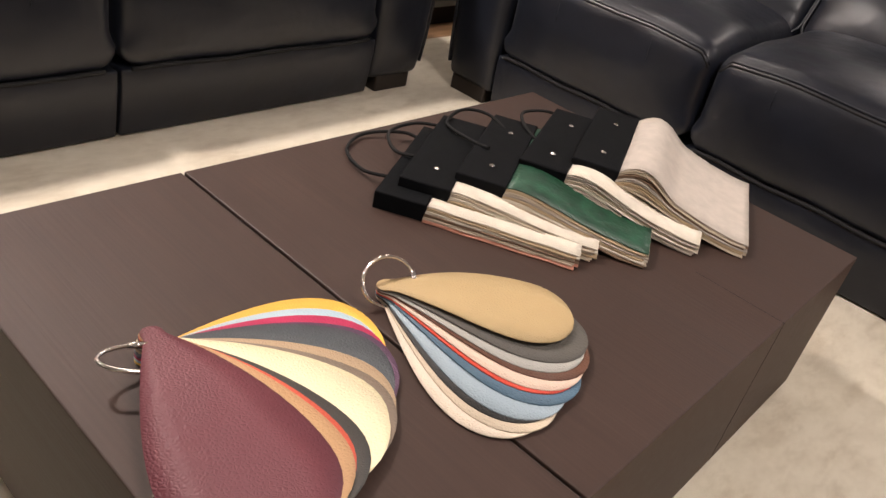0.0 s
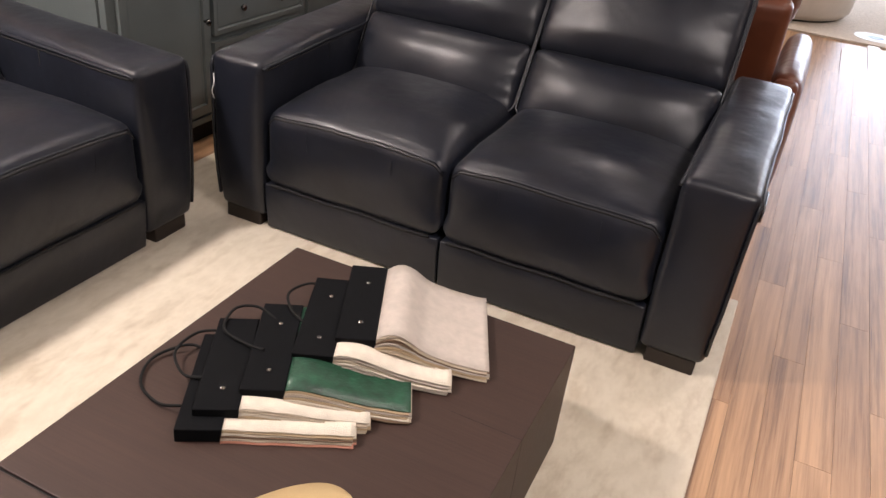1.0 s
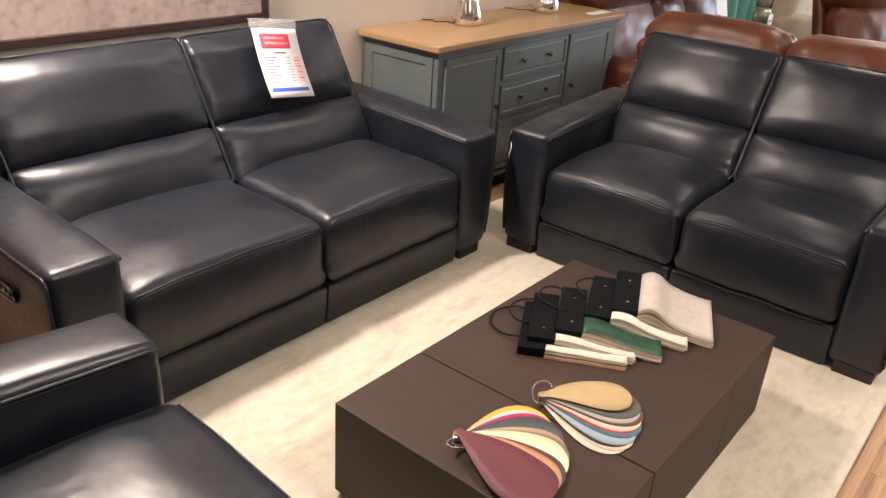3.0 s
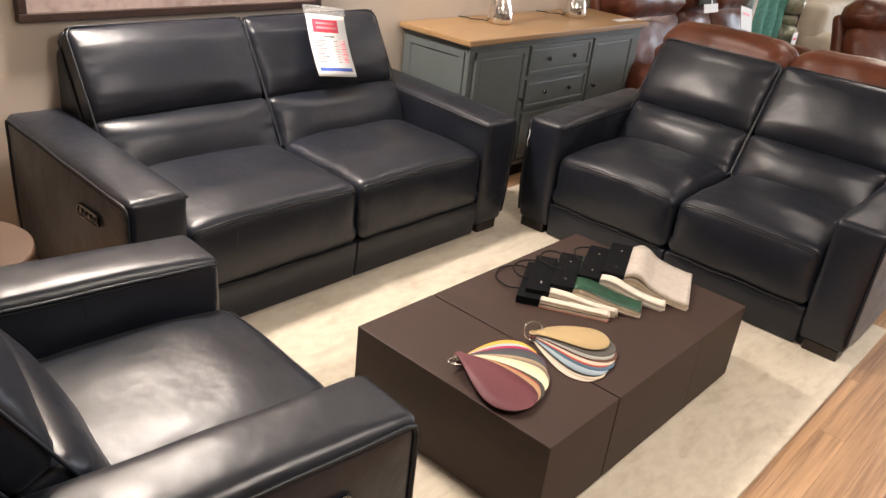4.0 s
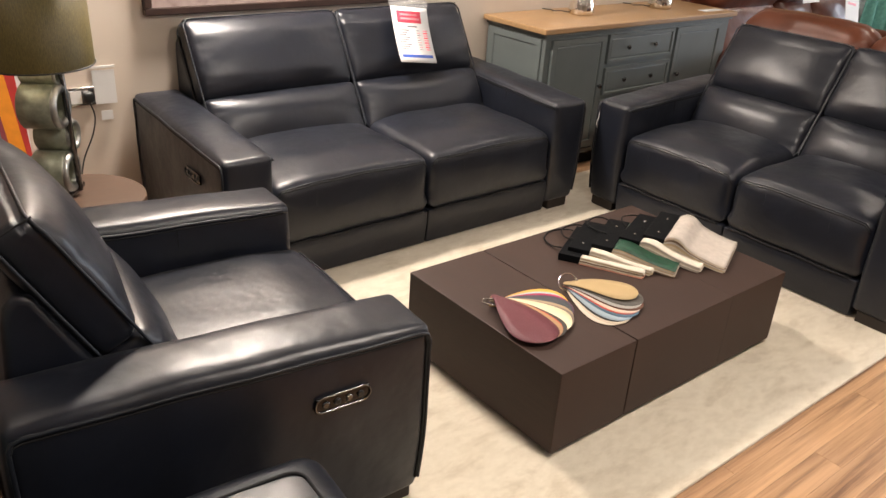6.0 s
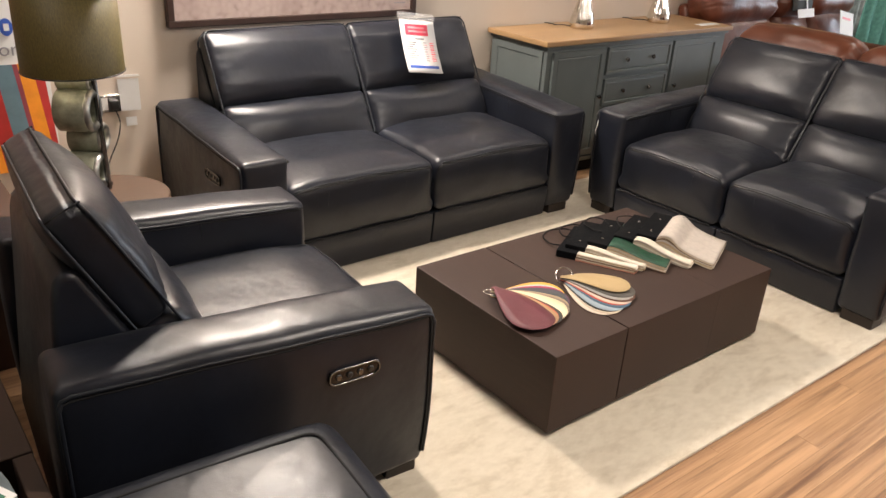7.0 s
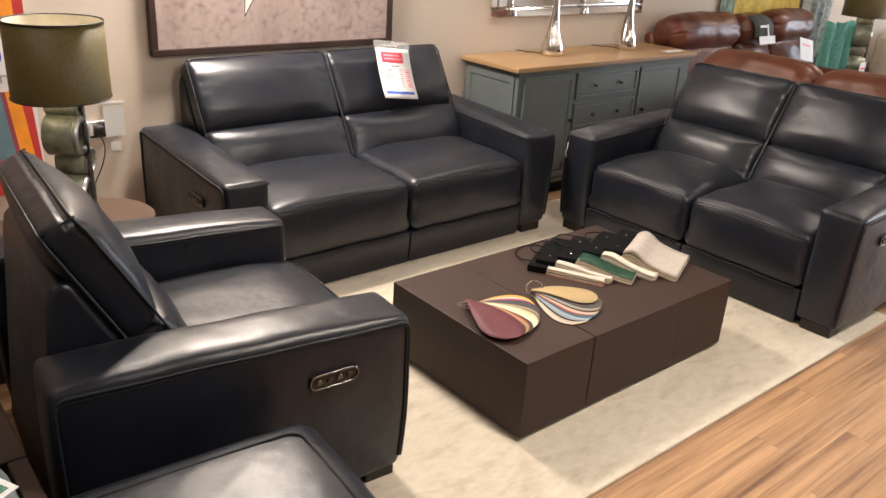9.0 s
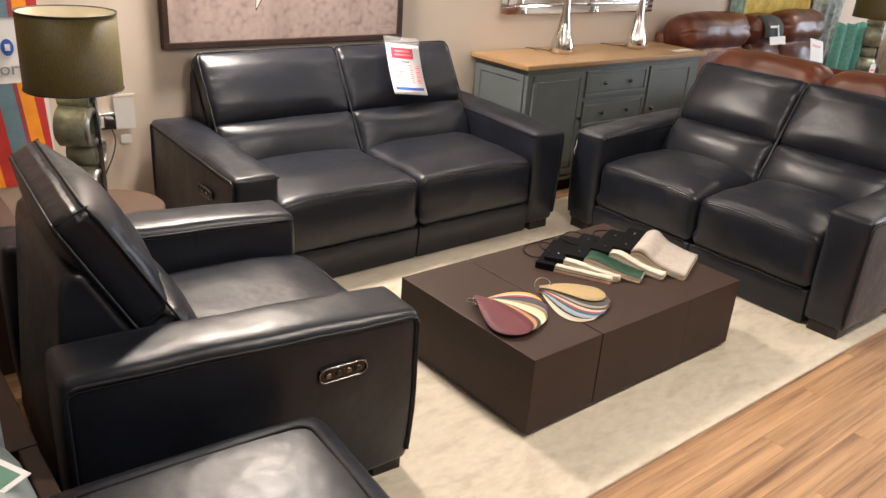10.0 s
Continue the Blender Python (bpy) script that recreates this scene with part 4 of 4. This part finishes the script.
part("name_bar", box(0.0, 0.18, -0.003, -0.0005, 0.66, 0.70), GREY_INK, banner)
fc = bpy.data.curves.new("slogan", "FONT")
fc.body, fc.size, fc.extrude, fc.align_x = "comfort", 0.085, 0.0008, "RIGHT"
slogan = new("slogan", fc)
slogan.data.materials.append(GREY_INK)
slogan.parent = banner
slogan.matrix_basis = pose(0.335, -0.002, 0.540, 90, 0, 0)

# ---- sideboard with mirrored lamps ----
sb = thing("sideboard", pose(1.80, 1.985, 0), "grey green painted sideboard with an oak top", "sideboard")
part("top", box(-0.01, 1.945, -0.03, 0.53, 0.885, 0.918, 0.006), OAK, sb, "honey oak top board")
part("body", box(0.03, 1.90, 0.0, 0.52, 0.10, 0.885, 0.003), GREY_PAINT, sb)
part("plinth", box(0.05, 1.88, 0.02, 0.50, 0.0, 0.10), GAP, sb)
part("base_trim", box(0.02, 1.91, -0.012, 0.52, 0.085, 0.115, 0.004), GREY_PAINT, sb)
part("cornice", box(0.015, 1.915, -0.015, 0.525, 0.865, 0.885, 0.004), GREY_PAINT, sb)


def raised(name, x0, x1, z0, z1, knobs):
    t = 0.05 if z1 - z0 > 0.3 else 0.028
    bm = box(x0, x1, -0.020, 0.002, z0, z1)
    front = [f for f in bm.faces if f.normal.y < -0.9]
    bmesh.ops.inset_region(bm, faces=front, thickness=t, depth=0)
    bmesh.ops.inset_region(bm, faces=front, thickness=0.008, depth=-0.011)
    bmesh.ops.inset_region(bm, faces=front, thickness=0.012, depth=0.004)
    p = part(name, bm, GREY_PAINT, sb)
    for kx, kz in knobs:
        part("knob", moved(lathe([(0.006, 0), (0.006, 0.012), (0.014, 0.018), (0.015, 0.026), (0.008, 0.031)], 16), pose(kx, -0.019 if z1 - z0 > 0.3 else -0.006, kz, 90, 0, 0)), GUNMETAL, p)


raised("door", 0.075, 0.555, 0.135, 0.845, [(0.525, 0.53)])
raised("door", 1.28, 1.80, 0.135, 0.845, [(1.325, 0.53)])
for z0, z1 in ((0.665, 0.845), (0.455, 0.635), (0.135, 0.425)):
    raised("drawer", 0.584, 1.25, z0, z1, [(0.776, (z0 + z1) / 2), (1.05, (z0 + z1) / 2)])
side = box(0.018, 0.034, 0.03, 0.49, 0.14, 0.85)
face = [f for f in side.faces if f.normal.x < -0.9]
bmesh.ops.inset_region(side, faces=face, thickness=0.055, depth=0)
bmesh.ops.inset_region(side, faces=face, thickness=0.008, depth=-0.008)
part("side_panel", side, GREY_PAINT, sb)
paper = tagged(part("leaflet", box(3.46, 3.68, 2.03, 2.10, 0.9185, 0.9200), WHITE_CARD), "white leaflet lying on the oak sideboard top", "leaflet")
for vx, vy in ((2.43, 2.28), (3.24, 2.27)):
    v = thing("table_lamp", pose(vx, vy, 0.9185), "tall mercury glass bottle lamp base on the sideboard", "table lamp", "mercury glass lamps")
    part("bottle", lathe([(0.072, 0), (0.081, 0.006), (0.085, 0.03), (0.077, 0.075), (0.061, 0.125), (0.045, 0.175), (0.033, 0.23), (0.025, 0.30), (0.020, 0.38), (0.021, 0.44), (0.014, 0.47)], 32), MERCURY, v)
    part("socket", lathe([(0.015, 0.471), (0.015, 0.52), (0.012, 0.53)], 16), CHROME, v)
    part("flex", tube(catmull([(-0.05, 0.03, 0.006), (-0.11, 0.06, 0.016), (-0.15, 0.11, 0.012), (-0.10, 0.17, 0.006), (-0.12, 0.235, 0.004)]), 0.0035, 6), BLACK_PLASTIC, v)


# ---- brown leather seating in the background ----
def puffy_sofa(name, m, widths, label, back_h=1.08, footrest=False, category="sofa", aw=0.24, end=None, mat=BROWN, roll=0.40, dip=()):
    """Local axes as for the recliners; the headrest is a fat roll over the lumbar cushion."""
    base = thing(name, m, label, category, "brown leather suite")
    end = end or aw
    total = sum(widths) + end + aw
    for cx, w in ((end / 2, end), (total - aw / 2, aw)):
        part("armrest", rbox((w, 0.9, 0.56), 0.10, (0.015, 0.02, 0.02), (4, 8, 6), (cx, 0.45, 0.33), lambda v: v + Vector((0, 0, 0.006 * noise.noise(v * 6)))), mat, base)
        part("side_panel", rbox((w * 0.8, 0.53, 0.55), 0.03, (0.004, 0, 0), (2, 3, 3), (cx, 0.665, 0.325)), mat, base)
    part("base", rbox((total - 0.3, 0.85, 0.30), 0.04, (0, 0.01, 0), (4, 4, 3), (total / 2, 0.48, 0.20)), mat, base)
    x = end
    for k, sw in enumerate(widths):
        xc = x + sw / 2
        x += sw
        drop = dip[k] if dip else 0.0

        def pucker(v, sw=sw, k=k):
            u = abs(v.x) / (sw / 2)
            e = max(0.0, (u - 0.55) / 0.45)
            return v + Vector((0, 0.012 * noise.noise(v * 7) + 0.020 * e * noise.noise(Vector((v.x * 9, v.z * 30, k))), 0.010 * noise.noise(v * 5) + 0.014 * e * noise.noise(Vector((v.x * 9, v.y * 26, k + 4)))))

        part("seat", rbox((sw - 0.01, 0.70, 0.24), 0.09, (0, 0.02, 0.03), (8, 8, 4), (xc, 0.34, 0.38), lambda v: v + Vector((0, 0, 0.006 * noise.noise(v * 6)))), mat, base)
        tilt = pose(xc, 0.62, 0.46, -16, 0, 0)
        hh = (back_h - 0.46) / math.cos(radians(16))
        part("lumbar_cushion", moved(rbox((sw - 0.02, 0.2, hh * (1.06 - roll)), 0.085, (0, 0.045, 0.02), (18, 4, 12), (0, 0.07, hh * (1.06 - roll) / 2), pucker, puff=2.5), tilt), mat, base)
        part("headrest", moved(rbox((sw + 0.015, 0.29, hh * roll - drop), 0.115, (0.01, 0.03, 0.025), (22, 6, 12), (0, 0.055 + 0.4 * drop, hh * (1 - roll / 2) - drop / 2), pucker, puff=2.5), tilt), mat, base)
        part("back_shell", moved(rbox((sw, 0.10, hh * 0.86), 0.04, (0, 0.01, 0), (4, 2, 4), (0, 0.21, hh * 0.43)), tilt), mat, base)
        if footrest:
            part("footrest", moved(rbox((sw - 0.03, 0.36, 0.12), 0.055, (0, 0, 0.015), (6, 5, 2)), pose(xc, -0.30, 0.40, 8, 0, 0)), mat, base)
    return base


puffy_sofa("reclining_loveseat", pose(4.02, -0.33, 0, 0, 0, 90), (0.92, 0.80), "brown leather reclining loveseat standing behind the navy loveseat", 1.05, True, aw=0.12, end=0.12, mat=TAN_BROWN, roll=0.46)
puffy_sofa("brown_sofa", pose(3.66, 1.50, 0), (0.94, 0.56, 0.76), "chestnut brown leather three seat sofa along the wall", 1.15, aw=0.16, end=0.14, dip=(0, 0.025, 0))
puffy_sofa("brown_recliner", pose(5.01, 0.50, 0, 0, 0, -25), (0.62,), "reddish brown leather recliner armchair facing the aisle", 1.16, category="armchair", roll=0.34)
runner = thing("display_runner", pose(5.02, 2.12, 0.475, -16, 0, 0), "charcoal display runner with a white card over the sofa back", "runner")
strap = bmesh.new()
rows = []
STRAP = ((-0.115, 0.46), (-0.128, 0.53), (-0.108, 0.61), (-0.02, 0.675), (0.09, 0.668), (0.175, 0.60), (0.19, 0.48))
for y, z in [(p.y, p.z) for p in catmull([(0, a, b) for a, b in STRAP], 4)]:
    rows.append([strap.verts.new((x, y, z)) for x in (-0.15, -0.05, 0.05, 0.15)])
for r0, r1 in zip(rows, rows[1:]):
    for j in range(3):
        strap.faces.new((r0[j], r0[j + 1], r1[j + 1], r1[j])).smooth = True
cl = part("cloth", strap, plain("charcoal_cloth", (0.045, 0.05, 0.052), 0.8), runner)
cl.modifiers.new("thickness", "SOLIDIFY").thickness = 0.012
part("card", box(-0.13, 0.13, -0.150, -0.146, 0.40, 0.47), WHITE_CARD, runner)
part("printed_mark", box(-0.09, 0.02, -0.140, -0.137, 0.545, 0.565), WHITE_CARD, runner)
part("printed_mark", box(0.03, 0.05, -0.140, -0.137, 0.47, 0.57), WHITE_CARD, runner)
tg = thing("price_tag", pose(5.62, 2.02, 0.83, -18, 10, 0), "white price card leaning on the brown sofa", "tag")
part("card", box(-0.13, 0.13, -0.002, 0.002, -0.1, 0.1), WHITE_CARD, tg)
part("text_bar", box(-0.09, 0.07, -0.004, -0.0025, 0.03, 0.05), PINK_INK, tg)


def drape(name, m, w, h, mat, label, cat, folds=5, depth=0.03):
    bm = bmesh.new()
    cols = []
    for i in range(41):
        t = i / 40
        col = []
        for j in range(13):
            s = j / 12
            col.append(bm.verts.new(((t - 0.5) * w * (1 - 0.12 * s * math.sin(t * 9)), depth * (math.sin(t * folds * 2 * math.pi + 0.6 * s) + 0.8 * noise.noise(Vector((t * 7, s * 2.5, folds)))) * (0.4 + 0.6 * s), h * (1 - s) + 0.05 * noise.noise(Vector((t * 5, 3.0, s))))))
        cols.append(col)
    for a, b in zip(cols, cols[1:]):
        for j in range(12):
            bm.faces.new((a[j], a[j + 1], b[j + 1], b[j])).smooth = True
    ob = part(name, bm, mat)
    ob.matrix_world = m
    md = ob.modifiers.new("thickness", "SOLIDIFY")
    md.thickness = 0.006
    return tagged(ob, label, cat)


drape("turquoise_throw", pose(6.45, 2.14, 0.28, 0, 0, -14), 0.40, 0.76, TEAL, "turquoise fringed throw draped over a sofa end", "throw", 2.6, 0.05)
drape("hanging_curtain", pose(5.62, 2.49, 0.55), 1.25, 1.7, YELLOW, "yellow patterned hanging display curtain", "curtain", 4, 0.02)
drape("hanging_curtain", pose(4.93, 2.49, 0.55), 0.22, 1.7, plain("teal_stripe_fabric", (0.30, 0.42, 0.38), 0.9, 0, 0.5, 14, 200, 0.4), "teal and grey hanging display curtain", "curtain", 4, 0.02)
drape("hanging_curtain", pose(6.62, 2.49, 0.55), 0.66, 1.7, plain("grey_stripe_fabric", (0.36, 0.40, 0.38), 0.9, 0, 0.5, 18, 200, 0.4), "grey blue marbled hanging display curtain", "curtain", 4, 0.02)
round_table((6.80, 2.05), 0.28, 0.50, "round dark brown wooden side table beside the throw")
far_lamp = ring_lamp((6.74, 2.05), 0.50, 30, label="olive drum shade lamp with ceramic rings, farther away")
far_lamp.scale = (1.2, 1.2, 1.2)
tg2 = thing("price_tag", pose(6.62, 1.90, 0.502), "white price card standing on the side table", "tag")
part("card", box(-0.06, 0.06, -0.002, 0.002, 0.0, 0.17), WHITE_CARD, tg2)
part("text_bar", box(-0.04, 0.04, -0.004, -0.0025, 0.10, 0.12), RED_INK, tg2)
pale = thing("pale_sofa", pose(7.7, 1.3, 0), "pale stone fabric sofa at the far end", "sofa")
part("back", rbox((1.7, 0.3, 0.5), 0.08, (0, 0.02, 0.01), (8, 3, 4), (0.85, 0.85, 0.62)), STONE, pale)
part("seat", rbox((1.5, 0.8, 0.25), 0.08, (0, 0.02, 0.02), (8, 6, 3), (0.85, 0.35, 0.34)), STONE, pale)
part("base", rbox((1.7, 0.9, 0.24), 0.04, (0, 0, 0), (4, 4, 2), (0.85, 0.5, 0.125)), STONE, pale)
for ax in (0.1, 1.6):
    part("armrest", rbox((0.2, 0.95, 0.52), 0.08, (0.01, 0.01, 0.01), (3, 6, 4), (ax, 0.46, 0.32)), STONE, pale)
pouf = thing("cuddle_chair", pose(8.0, 0.05, 0), "round cream upholstered swivel chair on the carpet", "armchair")
part("tub", lathe([(0.62, 0.03), (0.66, 0.08), (0.68, 0.35), (0.70, 0.62), (0.66, 0.70), (0.58, 0.68), (0.54, 0.45), (0.2, 0.44)], 48), CREAM_LEATHER, pouf)
part("plinth", lathe([(0.58, 0.0), (0.58, 0.03)], 40), BLACK_PLASTIC, pouf)
st = thing("floor_sticker", pose(7.42, -0.84, 0.0075), "round white floor sticker with a blue mark", "sticker")
part("disc", lathe([(0.17, 0), (0.17, 0.001)], 36), WHITE_CARD, st)
part("mark", lathe([(0.07, 0.001), (0.07, 0.0018)], 24), BLUE_INK, st)

# ---- grey armchair and card near the path ----
grey = thing("grey_armchair", pose(-2.11, -0.22, 0), "sage grey leather armchair with rounded padded arms", "armchair")
part("armrest", rbox((0.26, 0.80, 0.60), 0.10, (0.01, 0.02, 0.02), (5, 8, 6), (0.37, -0.06, 0.36)), SAGE, grey)
part("armrest", rbox((0.26, 0.80, 0.60), 0.10, (0.01, 0.02, 0.02), (5, 8, 6), (-0.37, -0.06, 0.36)), SAGE, grey)
part("seat", rbox((0.50, 0.75, 0.36), 0.08, (0, 0.02, 0.03), (5, 6, 4), (0, -0.08, 0.26)), SAGE, grey)
part("back_cushion", rbox((0.86, 0.30, 0.56), 0.12, (0, 0.03, 0.02), (7, 4, 6), (0.06, 0.40, 0.64)), SAGE, grey)
card = thing("info_card", pose(-1.735, -0.12, 0.682, 10, 4, 35), "white card with a green printed panel on the grey armrest", "card")
part("card", box(-0.10, 0.10, -0.07, 0.07, 0.0, 0.003), WHITE_CARD, card)
part("green_panel", box(-0.09, 0.085, -0.058, 0.058, 0.003, 0.004), GREEN_INK, card)
part("picture_patch", box(-0.02, 0.05, -0.03, 0.03, 0.004, 0.005), PINK_INK, card)

# ---- floor planks ----
def plank_mesh(length, width):
    bm = box(0.0003, length - 0.0003, 0.0003, width - 0.0003, -0.010, 0.0, 0.0005)
    me = bpy.data.meshes.new("plank")
    bm.to_mesh(me)
    bm.free()
    me.materials.append(LAMINATE)
    return me


PLANK_L, STRIP_W, PLANK_W = 1.29, 0.0965, 0.193
FLOOR_ROWS = [(-3.0 + i * PLANK_W, PLANK_W) for i in range(5)] + [(-2.035 + i * STRIP_W, STRIP_W) for i in range(20)] + [(-0.105 + i * PLANK_W, PLANK_W) for i in range(13)]
PLANKS = {w: plank_mesh(PLANK_L, w) for w in (STRIP_W, PLANK_W)}
for row, (y, width) in enumerate(FLOOR_ROWS):
    for col in range(-3, 7):
        x = -0.4 + col * PLANK_L + (row * 0.37) % 1.0 * PLANK_L - 0.6
        if x + PLANK_L > 7.12 or x < -3.4 or (y > -0.2 and x > -1.2 and x + PLANK_L < 2.2):
            continue
        ob = new("plank", PLANKS[width])
        ob.parent = floor
        ob.location = (x, y, 0)
